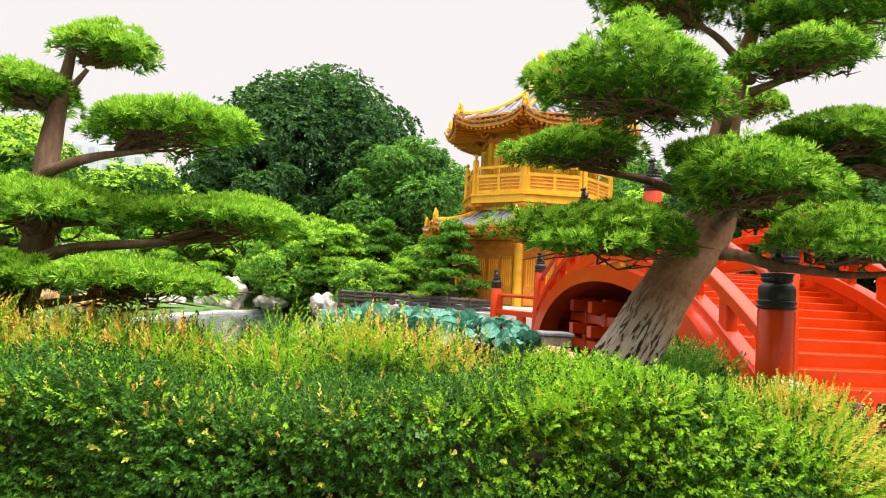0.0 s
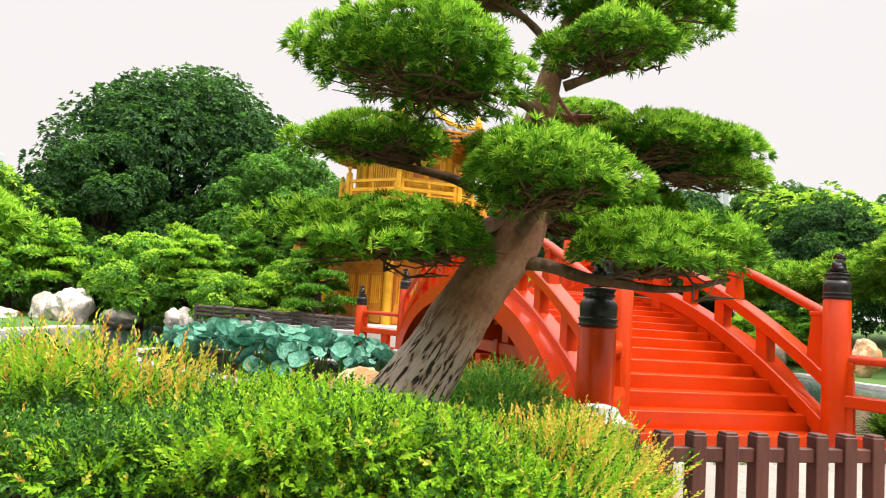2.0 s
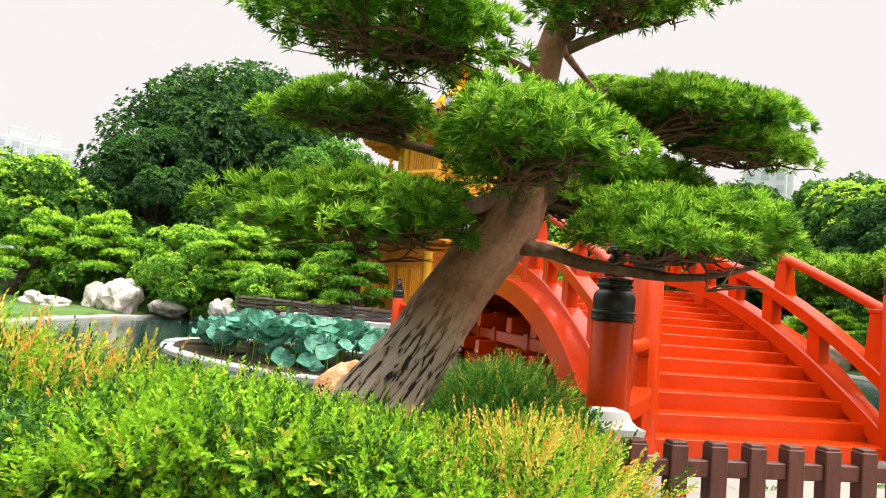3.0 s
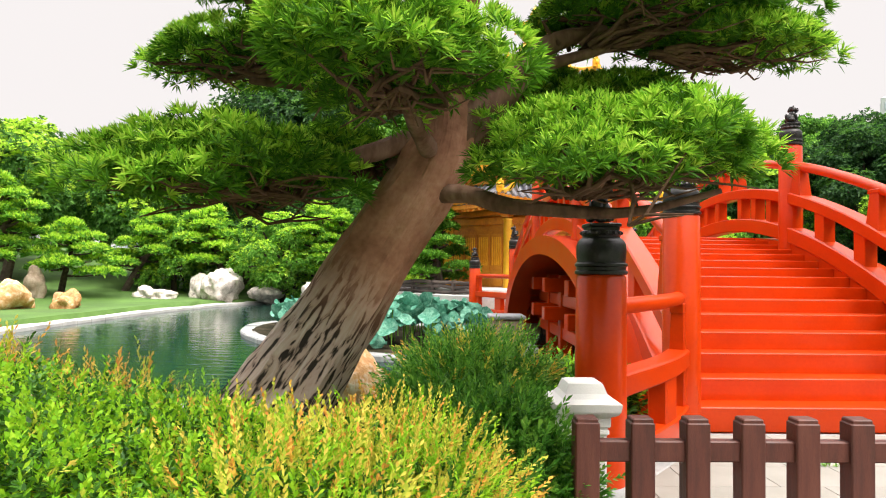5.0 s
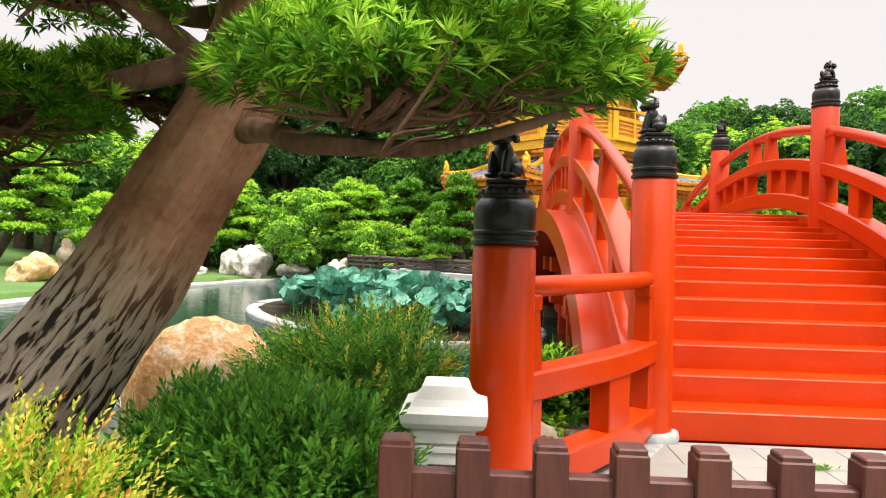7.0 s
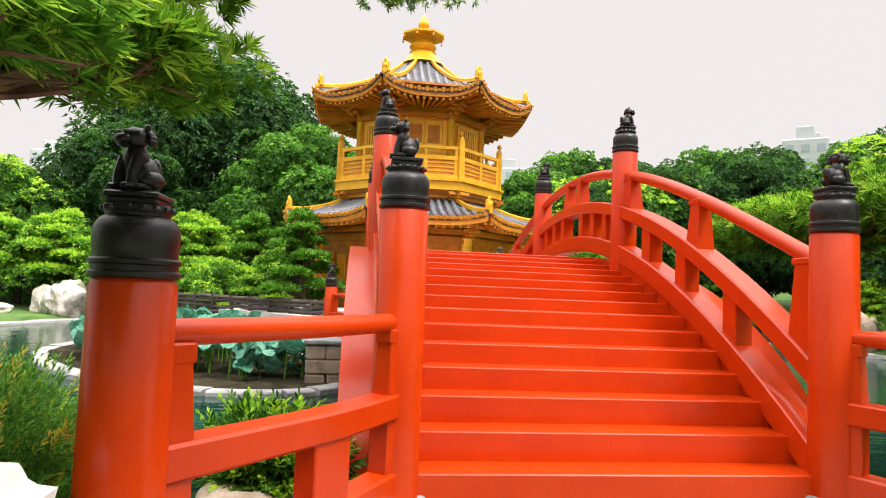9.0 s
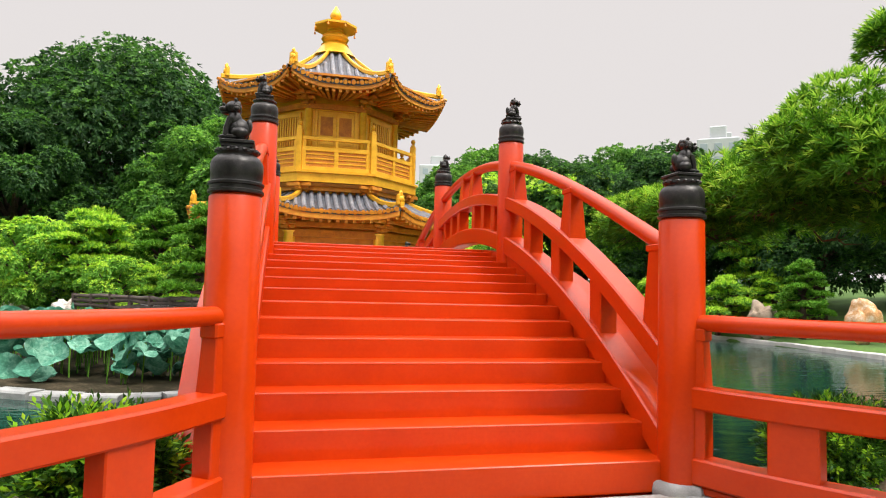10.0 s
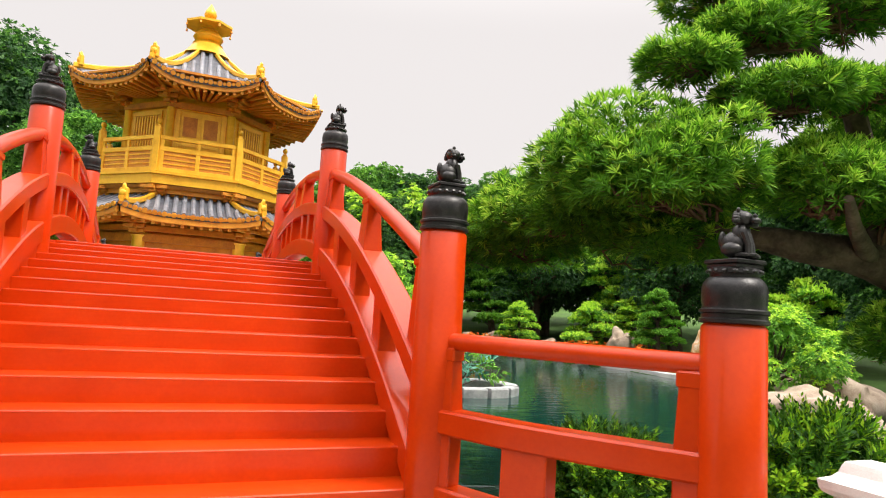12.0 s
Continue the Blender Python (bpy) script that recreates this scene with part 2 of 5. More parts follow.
class Geo:
    """Gathers vertices and faces of one mesh."""

    def __init__(self):
        self.v, self.f, self.n = [], [], 0

    def add(self, v, f, m=None):
        v = np.asarray(v, dtype=float)
        if m is not None:
            v = v @ np.array(m.to_3x3()).T + np.array(m.translation)
        self.v.append(v)
        self.f += [tuple(i + self.n for i in q) for q in f]
        self.n += len(v)
        return self

    def box(self, x0, x1, y0, y1, z0, z1, c=0.008, m=None, taper=(1, 1)):
        """A box with chamfered edges; taper scales its top in x and y."""
        hx, hy, hz = (x1 - x0) / 2, (y1 - y0) / 2, (z1 - z0) / 2
        c = min(c, hx * 0.45, hy * 0.45, hz * 0.45)
        rings = [(-hz, c), (-hz + c, 0), (hz - c, 0), (hz, c)]
        v, f = [], []
        for z, ins in rings:
            k = (z + hz) / (2 * hz)
            sx, sy = 1 + (taper[0] - 1) * k, 1 + (taper[1] - 1) * k
            a, b = hx * sx - ins, hy * sy - ins
            for px, py in ((-a, -b + c), (-a + c, -b), (a - c, -b), (a, -b + c), (a, b - c), (a - c, b), (-a + c, b), (-a, b - c)):
                v.append((px + (x0 + x1) / 2, py + (y0 + y1) / 2, z + (z0 + z1) / 2))
        for r in range(3):
            for i in range(8):
                j = (i + 1) % 8
                f.append((r * 8 + i, r * 8 + j, r * 8 + 8 + j, r * 8 + 8 + i))
        f += [tuple(range(7, -1, -1)), tuple(range(24, 32))]
        return self.add(v, f, m)

    def lathe(self, prof, n=24, m=None, cap=True):
        v, f = [], []
        for r, z in prof:
            for i in range(n):
                a = 2 * math.pi * i / n
                v.append((r * math.cos(a), r * math.sin(a), z))
        for k in range(len(prof) - 1):
            for i in range(n):
                j = (i + 1) % n
                f.append((k * n + i, k * n + j, k * n + n + j, k * n + n + i))
        if cap:
            f += [tuple(range(n - 1, -1, -1)), tuple(range((len(prof) - 1) * n, len(prof) * n))]
        return self.add(v, f, m)

    def tube(self, pts, radii, n=8, m=None, wobble=0.0, rng=None):
        pts = np.asarray(pts, float)
        radii = np.broadcast_to(np.asarray(radii, float), (len(pts),))
        tan = np.gradient(pts, axis=0)
        tan /= np.linalg.norm(tan, axis=1)[:, None] + 1e-9
        ref = np.array((0.0, 0, 1)) if abs(tan[0][2]) < 0.8 else np.array((1.0, 0, 0))
        v, f = [], []
        for k, (p, t_, r) in enumerate(zip(pts, tan, radii)):
            s = np.cross(t_, ref)
            s /= np.linalg.norm(s) + 1e-9
            w = np.cross(s, t_)
            ref = w
            for i in range(n):
                a = 2 * math.pi * i / n
                q = r * (1 + (rng.uniform(-wobble, wobble) if wobble else 0))
                v.append(p + q * (math.cos(a) * s + math.sin(a) * w))
        for k in range(len(pts) - 1):
            for i in range(n):
                j = (i + 1) % n
                f.append((k * n + i, k * n + n + i, k * n + n + j, k * n + j))
        f += [tuple(range(n)), tuple(range(len(pts) * n - 1, (len(pts) - 1) * n - 1, -1))]
        return self.add(v, f, m)

    def sweep(self, pts, wide, tall, c=0.012, flip=None):
        """A chamfered rectangular bar along pts; tall is up, wide is level across the path. tall may be a list."""
        pts = np.asarray(pts, float)
        tan = np.gradient(pts, axis=0)
        tl = np.broadcast_to(np.asarray(tall, float), (len(pts),))
        v, f = [], []
        for p, t_, h in zip(pts, tan, tl):
            s = np.array((t_[1], -t_[0], 0.0))
            s /= np.linalg.norm(s) + 1e-9
            up = np.array((0, 0, 1.0))
            a, b = wide / 2, h / 2
            for x, z in ((-a, -b + c), (-a + c, -b), (a - c, -b), (a, -b + c), (a, b - c), (a - c, b), (-a + c, b), (-a, b - c)):
                v.append(p + s * x + up * z)
        for k in range(len(pts) - 1):
            for i in range(8):
                j = (i + 1) % 8
                f.append((k * 8 + i, k * 8 + j, k * 8 + 8 + j, k * 8 + 8 + i))
        n = len(pts) * 8
        f += [tuple(range(7, -1, -1)), tuple(range(n - 8, n))]
        return self.add(v, f)

    def ball(self, c, r, n=10, rings=6, m=None):
        c, r = np.asarray(c, float), np.broadcast_to(np.asarray(r, float), (3,))
        v = [c - (0, 0, r[2])]
        f = []
        for k in range(1, rings):
            th = math.pi * k / rings
            for i in range(n):
                a = 2 * math.pi * i / n
                v.append(c + r * (math.sin(th) * math.cos(a), math.sin(th) * math.sin(a), -math.cos(th)))
        v.append(c + (0, 0, r[2]))
        for i in range(n):
            j = (i + 1) % n
            f.append((0, 1 + j, 1 + i))
            for k in range(rings - 2):
                a = 1 + k * n
                f.append((a + i, a + j, a + n + j, a + n + i))
            a = 1 + (rings - 2) * n
            f.append((a + i, a + j, len(v) - 1))
        return self.add(v, f, m)

    def mesh(self, name, mats, smooth=True):
        return mesh_of(name, np.concatenate(self.v), self.f, mats, smooth=smooth)


def thing(name, label, category, group="", at=(0, 0, 0), rz=0.0, kind=""):
    ob = new(name)
    ob.empty_display_size = 0.1
    ob.matrix_basis = pose(*at, 0, 0, rz)
    return tagged(ob, label, category, group, kind)


def part(name, data, material, parent, label="", smooth=True):
    me = data.mesh(name, material, smooth) if isinstance(data, Geo) else data
    ob = new(name, me)
    ob.parent = parent
    if label:
        tagged(ob, label)
    return ob


def solo(name, data, material, label, category, group="", kind="", at=(0, 0, 0), rz=0.0, smooth=True):
    me = data.mesh(name, material, smooth) if isinstance(data, Geo) else data
    ob = new(name, me)
    ob.matrix_basis = pose(*at, 0, 0, rz)
    return tagged(ob, label, category, group, kind)


# ---- leaves ----
def unit(a):
    return a / (np.linalg.norm(a, axis=-1, keepdims=True) + 1e-9)


def rosettes(rng, c, axis, n, length, width, cone=(0.25, 1.3), droop=0.12):
    """n narrow blades round each axis; quads of four vertices."""
    k = len(c)
    axis = unit(axis)
    t1 = unit(np.cross(axis, rng.normal(size=(k, 3))))
    t2 = np.cross(axis, t1)
    ph = (np.arange(n)[None] / n * 2.4 * 2 * np.pi + rng.uniform(0, 6.3, (k, 1)) + rng.normal(0, 0.25, (k, n)))[..., None]
    th = rng.uniform(cone[0], cone[1], (k, n, 1))
    d = axis[:, None] * np.cos(th) + (t1[:, None] * np.cos(ph) + t2[:, None] * np.sin(ph)) * np.sin(th)
    ln = length * rng.uniform(0.65, 1.15, (k, n, 1))
    side = unit(np.cross(d, axis[:, None] + 0.3 * rng.normal(size=(k, n, 3))))
    base = c[:, None] + 0 * d
    mid = base + d * ln * 0.5
    tip = base + d * ln
    tip[..., 2] -= droop * ln[..., 0]
    v = np.stack((base, mid - side * width / 2, tip, mid + side * width / 2), axis=2)
    return v.reshape(-1, 3)


def leaf_mesh(name, v, mats, idx=None):
    return mesh_of(name, v, np.arange(len(v)).reshape(-1, 4), mats, idx)


def lump(p, seed, size):
    """Smooth uneven swelling of a crown, -1 to 1."""
    p = p / size + seed * 7.31
    return (np.sin(p[:, 0] * 1.7 + 1.3 * np.sin(p[:, 1] * 1.1)) + np.sin(p[:, 1] * 2.1 + p[:, 2]) + np.sin(p[:, 2] * 1.9 + 1.7 * np.sin(p[:, 0] * 0.9))) / 3


def dome_points(rng, n, c, r, low=-0.25, fill=0.35, lumps=0.16):
    d = unit(rng.normal(size=(int(n * 2.2), 3)))
    d = d[d[:, 2] > low][:n]
    r = np.asarray(r, float)
    f = np.where(rng.random(len(d)) < fill, rng.uniform(0.45, 0.95, len(d)), 1.0)
    bulge = 1 + lumps * lump(d * r, c[0] + c[2], 0.16 + 0.12 * r[0])
    p = np.asarray(c) + d * r * (f * bulge)[:, None]
    nrm = unit(d / r)
    return p, nrm, d[:, 2]


def foliage_pad(name, rng, c, r, parent, n, blades, length, width, mats=None, young=0.45, label="", cone=(0.2, 1.25), up=0.6, lumpy=False, skirt=0.0):
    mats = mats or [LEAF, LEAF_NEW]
    if lumpy:
        # a few uneven cushions make up the pad
        bits = [dome_points(rng, int(n * 0.45), c, (r[0] * 0.78, r[1] * 0.78, r[2] * 1.05), lumps=0.25, low=-0.08 - skirt)]
        m = 6
        for k in range(m):
            a_ = 2 * math.pi * (k + rng.uniform(-0.3, 0.3)) / m
            w = rng.uniform(0.5, 0.68)
            cc = (c[0] + r[0] * w * math.cos(a_), c[1] + r[1] * w * math.sin(a_), c[2] + r[2] * rng.uniform(-0.35, 0.25))
            s_ = rng.uniform(0.36, 0.52)
            bits.append(dome_points(rng, int(n * 0.62 / m), cc, (r[0] * s_, r[1] * s_, r[2] * rng.uniform(0.6, 0.9)), lumps=0.25, low=-0.12 - skirt))
        p, nrm, h = (np.concatenate(q_) for q_ in zip(*bits))
    else:
        p, nrm, h = dome_points(rng, n, c, r)
    axis = unit(nrm + np.array((0, 0, up)))
    v = rosettes(rng, p, axis, blades, length, width, cone)
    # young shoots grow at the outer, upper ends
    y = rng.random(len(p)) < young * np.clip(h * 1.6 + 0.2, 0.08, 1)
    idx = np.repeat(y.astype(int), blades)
    return part(name, leaf_mesh(name, v, mats, idx), None, parent, label)


def twigs(name, rng, root, c, r, parent, n=26, thick=0.0075, material=None):
    g = Geo()
    root, c, r = np.asarray(root, float), np.asarray(c, float), np.asarray(r, float)
    for _ in range(n):
        g = Geo()
        d = unit(rng.normal(size=3))
        d[2] = abs(d[2]) * 0.6 - 0.15
        end = c + d * r * rng.uniform(0.6, 0.92)
        hub = c + (root - c) * 0.3 + rng.normal(size=3) * r * 0.2
        hub[2] = c[2] - r[2] * rng.uniform(0.1, 0.35)
        mid = (hub + end) / 2 + rng.normal(size=3) * 0.12 * r[0]
        a = np.array([root + (hub - root) * 0.4, hub, mid, end])
        a = smooth_line(a, 9) + np.r_[np.zeros((1, 3)), rng.normal(0, 0.012, (7, 3)), np.zeros((1, 3))]
        g.tube(a, np.linspace(thick * 1.7, thick * 0.4, 9), 6)
        for j in (4, 5, 6):
            e2 = a[j] + unit(d + rng.normal(size=3) * 0.7) * r * rng.uniform(0.25, 0.5)
            e2[2] = min(e2[2], c[2] + 0.6 * r[2])
            m2 = (a[j] + e2) / 2 + rng.normal(0, 0.02, 3)
            g.tube([a[j], m2, e2], [thick * 0.9, thick * 0.7, thick * 0.3], 5)
        part("twig", g, material or TWIG, parent)


def smooth_line(pts, n=24):
    """Catmull-Rom through the points."""
    p = np.asarray(pts, float)
    p = np.vstack((2 * p[0] - p[1], p, 2 * p[-1] - p[-2]))
    out = []
    m = len(p) - 3
    for k in range(n):
        u = k / (n - 1) * m
        i = min(int(u), m - 1)
        t = u - i
        a, b, c, d = p[i:i + 4]
        out.append(0.5 * (2 * b + (c - a) * t + (2 * a - 5 * b + 4 * c - d) * t * t + (3 * b - a - 3 * c + d) * t ** 3))
    return np.array(out)


def limb(name, pts, r0, r1, parent, material, n=20, sides=10, wob=0.05, seed=1, label="", power=1.0):
    rng = np.random.default_rng(seed)
    line = smooth_line(pts, n)
    rad = r0 + (r1 - r0) * np.linspace(0, 1, n) ** power
    return part(name, Geo().tube(line, rad, sides, wobble=wob, rng=rng), material, parent, label)


# ---- ground, pond, banks ----
BX, BY, BROT = 5.215, 7.50, 6.2      # foot of the bridge, middle of its stair; its axis is turned by BROT
CB, SB = math.cos(radians(BROT)), math.sin(radians(BROT))


def from_bridge(u, s, z=0.0):
    return (BX + CB * u - SB * s, BY + SB * u + CB * s, z)


def pond_field(x, y):
    """Below 1 inside the pond; the island and the two lily beds stand out of it."""
    big = (np.abs((x - 4.5) / 13.2) ** 3 + np.abs((y - 19.0) / 12.0) ** 3) ** (2 / 3)
    isle = ((x - 4.0) / 8.5) ** 2 + ((y - 27.2) / 8.8) ** 2
    return big, isle


def ground_height(x, y):
    big, isle = pond_field(x, y)
    d = np.minimum((1 - np.sqrt(big)) * 12.5, (np.sqrt(isle) - 1) * 8.6)    # metres inside the water
    wet = np.clip(d / 0.5 + 0.5, 0, 1)
    land = np.clip((np.hypot(x - 4, y - 18) - 17) * 0.10, 0, 2.5) * (y > 12) * np.clip((y - 12) / 10, 0, 1)
    lawn = 0.05 * np.sin(x * 0.7) * np.cos(y * 0.6) * (y > 12)
    return (land + lawn - 0.10) * (1 - wet) - 1.1 * wet


gx = np.concatenate((-np.geomspace(900, 26, 22), np.arange(-25, 32, 0.4), np.geomspace(33, 900, 22)))
gy = np.concatenate((-np.geomspace(900, 8, 22), np.arange(-7, 44, 0.4), np.geomspace(45, 900, 22)))
GX, GY = np.meshgrid(gx, gy)
gv = np.stack((GX.ravel(), GY.ravel(), ground_height(GX.ravel(), GY.ravel())), axis=1)
ii = np.arange(len(gx) * len(gy)).reshape(len(gy), len(gx))
gf = np.stack((ii[:-1, :-1].ravel(), ii[:-1, 1:].ravel(), ii[1:, 1:].ravel(), ii[1:, :-1].ravel()), axis=1)
solo("ground", mesh_of("ground", gv, gf, LAWN, smooth=True), None, "green lawn and earth round the garden pond", "ground", kind="structure")

a = np.linspace(0, 2 * np.pi, 97)[:-1]
ak = (np.abs(np.cos(a)) ** 3 + np.abs(np.sin(a)) ** 3) ** (-1 / 3)
wv = np.stack((4.5 + 13.9 * ak * np.cos(a), 19 + 12.7 * ak * np.sin(a), np.full(96, -0.32)), axis=1)
solo("water", mesh_of("water", wv, [tuple(range(96))], WATER), None, "dark green rippled pond water", "water", kind="structure")


def bank(name, label, pts, wide, tall, z, material, closed=False):
    """A kerb of separate stones along pts."""
    root = thing(name, label, "bank", kind="structure")
    rng = np.random.default_rng(len(pts))
    for p, q in zip(pts[:-1], pts[1:]):
        p, q = np.array(p), np.array(q)
        t_ = (q - p) / np.linalg.norm(q - p)
        dz = rng.uniform(-0.012, 0.012)
        line = np.array([(*(p + t_ * 0.012), z + dz), (*(q - t_ * 0.012), z + dz)])
        part("kerb_stone", Geo().sweep(line, wide, tall, 0.025), material, root, smooth=False)
    return root


def ring(cx, cy, ra, rb, a0, a1, n, e=2):
    """Points along a rounded outline; e = 2 is an ellipse, 3 a squarer one."""
    out = []
    for i in range(n + 1):
        c, s = math.cos(radians(a0 + (a1 - a0) * i / n)), math.sin(radians(a0 + (a1 - a0) * i / n))
        k = (abs(c) ** e + abs(s) ** e) ** (-1 / e)
        out.append((cx + ra * k * c, cy + rb * k * s))
    return out


bank("pond_bank", "pale granite slabs along the pond edge", ring(4.5, 19.0, 14.35, 13.15, 106, 222, 44, 3), 2.6, 0.5, -0.47, PALE)
bank("pond_bank", "pale granite slabs along the pond edge", ring(4.5, 19.0, 13.9, 12.7, -28, 62, 36, 3), 1.1, 0.5, -0.43, PALE)
bank("island_bank", "grey stone edge of the pagoda island", ring(4.0, 27.2, 8.6, 8.9, 160, 380, 56), 0.5, 0.6, -0.25, KERB)
for a0, a1, n in ((222, 258, 18), (285, 331, 23)):
    bank("near_bank", "grey stone edge of the pond below the planting", ring(4.5, 19.0, 13.3, 12.1, a0, a1, n, 3), 0.4, 0.6, -0.27, KERB)

# paved court before the bridge, joint by joint
court = thing("pavement", "beige granite slabs with sprouting weeds in their joints", "pavement", at=(BX, BY, -0.07), rz=BROT, kind="structure")
part("bed", Geo().box(-4.2, 4.2, -7.5, -0.05, -0.06, -0.014, 0.005), KERB, court)
slab_w, slab_d = 0.545, 0.415
slabs = {}
for r in range(16):
    for k in range(-8, 9):
        w = slab_w - 0.005
        u0 = k * slab_w + (0.27 if r % 2 else 0.0) - 0.27
        if u0 < -4.1 or u0 + w > 4.1:
            continue
        if "m" not in slabs:
            slabs["m"] = Geo().box(-w / 2, w / 2, -slab_d / 2 + 0.0025, slab_d / 2 - 0.0025, -0.03, 0.0, 0.0025).mesh("slab", PAVER, False)
        ob = part("slab", slabs["m"], None, court)
        ob.location = (u0 + w / 2, -0.155 - slab_d * (r + 0.5), 0.0)
path_floor = Geo().box(-12.0, 4.2, -6.5, 2.85, -0.13, -0.09, 0.005)
solo("path", path_floor, PAVER, "pale paved garden path beside the clipped hedge", "path", kind="structure", smooth=False)

rngw = np.random.default_rng(5)
for u, s, n in ((-0.55, -0.57, 16), (-0.25, -0.57, 12), (0.18, -0.57, 12), (0.42, -0.8, 14), (1.55, -0.45, 8), (-0.8, -0.98, 10)):
    p = np.tile(np.array((u, s, 0.0)), (n, 1)) + rngw.normal(size=(n, 3)) * (0.05, 0.012, 0)
    ob = solo("weed", leaf_mesh("weed", rosettes(rngw, p, np.tile((0, 0, 1.0), (n, 1)), 5, 0.06, 0.008, (0.2, 1.2), 0.2), [MIDLEAF]), None, "small green weed growing in the paving joint", "weed", "weeds in the joints", kind="stuff", at=(BX, BY, -0.07), rz=BROT)


# ---- the red bridge ----
MID_S, SPAN = 5.27, 10.54


def q(s):
    return (s - MID_S) ** 2


def z_low(s):
    return 2.07 - 0.0662 * q(s)


def z_mid(s):
    return 2.53 - 0.0627 * q(s)


def z_hand(s):
    return 2.95 - 0.0618 * q(s) + 0.00037 * q(s) ** 2


def z_deck(s):
    return 1.76 - 0.064 * q(s)


bridge = thing("bridge", "bright red lacquered arched wooden stair bridge over the pond", "bridge", at=(BX, BY, 0), rz=BROT)
COURT = -0.07      # level of the paving at the foot of the bridge
NOSE = [(0.0, 0.115), (0.305, 0.305), (0.61, 0.487), (0.915, 0.652), (1.22, 0.805), (1.525, 0.942), (1.83, 1.068), (2.135, 1.18), (2.44, 1.282), (2.745, 1.376), (3.05, 1.463), (3.355, 1.538), (3.66, 1.61), (3.97, 1.68), (4.35, 1.735)]
for side in (0, 1):
    for i, (s, z) in enumerate(NOSE):
        s1 = NOSE[i + 1][0] if i + 1 < len(NOSE) else MID_S + 0.02
        zb = NOSE[i - 1][1] - 0.03 if i else COURT - 0.02
        g = Geo().box(-1.40, 1.40, s, s1 + 0.03, zb, z, 0.007)
        ob = part("step", g, RED, bridge, smooth=False)
        if side:
            ob.matrix_basis = pose(0, SPAN, 0, 0, 0, 180)

ss = np.linspace(0.0, SPAN, 61)


def arc_bar(name, fun, u, wide, tall, lo=0.0, hi=SPAN, drop=0.0, n=49):
    s = np.linspace(lo, hi, n)
    # an even depth square to the curve
    deep = [tall * math.hypot(1, 0.13 * (x - MID_S)) for x in s]
    pts = [(u, x, fun(x) - d_ / 2 - drop) for x, d_ in zip(s, deep)]
    return part(name, Geo().sweep(pts, wide, deep, 0.014), RED, bridge)


POST_S = (0.0, 3.52, SPAN - 3.52, SPAN)
for u in (-1.44, 1.44):
    arc_bar("stringer", z_low, u, 0.22, 0.205)
    arc_bar("middle_rail", z_mid, u, 0.21, 0.15)
    s = np.linspace(0, SPAN, 61)
    part("handrail", Geo().tube([(u, x, z_hand(x) - 0.06) for x in s], 0.062, 14), RED, bridge)
    for k, s in enumerate((1.12, 1.97, 2.74)):
        for sm in (s, SPAN - s):
            zb, zt = z_low(sm) - 0.06, z_mid(sm) - 0.12
            g = Geo()
            g.box(u - 0.075, u + 0.075, sm - 0.10, sm + 0.10, zb, zt, 0.008)
            part("baluster", g, RED, bridge, smooth=False)
    for s in (3.98, 4.42, 4.86, SPAN - 4.86, SPAN - 4.42, SPAN - 3.98):
        part("baluster", Geo().box(u - 0.075, u + 0.075, s - 0.07, s + 0.07, z_low(s) - 0.06, z_mid(s) - 0.12, 0.008), RED, bridge, smooth=False)
    for s, w in ((0.24, 0.13), (1.74, 0.12), (3.28, 0.13), (5.0, 0.10)):
        for sm in (s, SPAN - s):
            zb, zt = z_mid(sm) - 0.06, z_hand(sm) - 0.09
            g = Geo().box(u - 0.085, u + 0.085, sm - w, sm + w, zb, zt - 0.02, 0.008, taper=(0.7, 0.62))
            g.box(u - 0.07, u + 0.07, sm - w * 0.8, sm + w * 0.8, zt - 0.03, zt + 0.02, 0.008)
            part("strut", g, RED, bridge, smooth=False)
    # the side arch below the deck
    th = np.linspace(math.pi * 0.03, math.pi * 0.97, 41)
    v, f = [], []
    x0, x1 = sorted((math.copysign(1.36, u), math.copysign(1.80, u)))
    for t_ in th:
        o = (MID_S - 0.2 - 4.75 * math.cos(t_), -0.35 + 2.11 * math.sin(t_))
        i = (MID_S - 0.2 - 4.2 * math.cos(t_), -0.35 + 1.82 * math.sin(t_))
        v += [(x0, *o), (x1, *o), (x1, *i), (x0, *i)]
    for k in range(40):
        for e in range(4):
            n_ = (e + 1) % 4
            f.append((k * 4 + e, k * 4 + n_, k * 4 + 4 + n_, k * 4 + 4 + e))
    part("side_arch", Geo().add(v, f), RED, bridge)

v, f = [], []
for s in ss:
    z = z_deck(s) - 0.14
    v += [(-1.33, s, z), (1.33, s, z), (1.33, s, z - 0.08), (-1.33, s, z - 0.08)]
for k in range(60):
    for e in range(4):
        n_ = (e + 1) % 4
        f.append((k * 4 + e, k * 4 + n_, k * 4 + 4 + n_, k * 4 + 4 + e))
part("soffit", Geo().add(v, f), RED, bridge)
for s in (3.1, 4.3, SPAN - 4.3, SPAN - 3.1):
    for u in (-1.1, 0.0, 1.1):
        part("pier", Geo().box(u - 0.11, u + 0.11, s - 0.11, s + 0.11, -1.1, 1.12, 0.012), RED, bridge, smooth=False)
    for z in (0.95, 0.45):
        part("cross_beam", Geo().box(-1.5, 1.5, s - 0.13, s + 0.13, z - 0.12, z + 0.12, 0.012), RED, bridge, smooth=False)
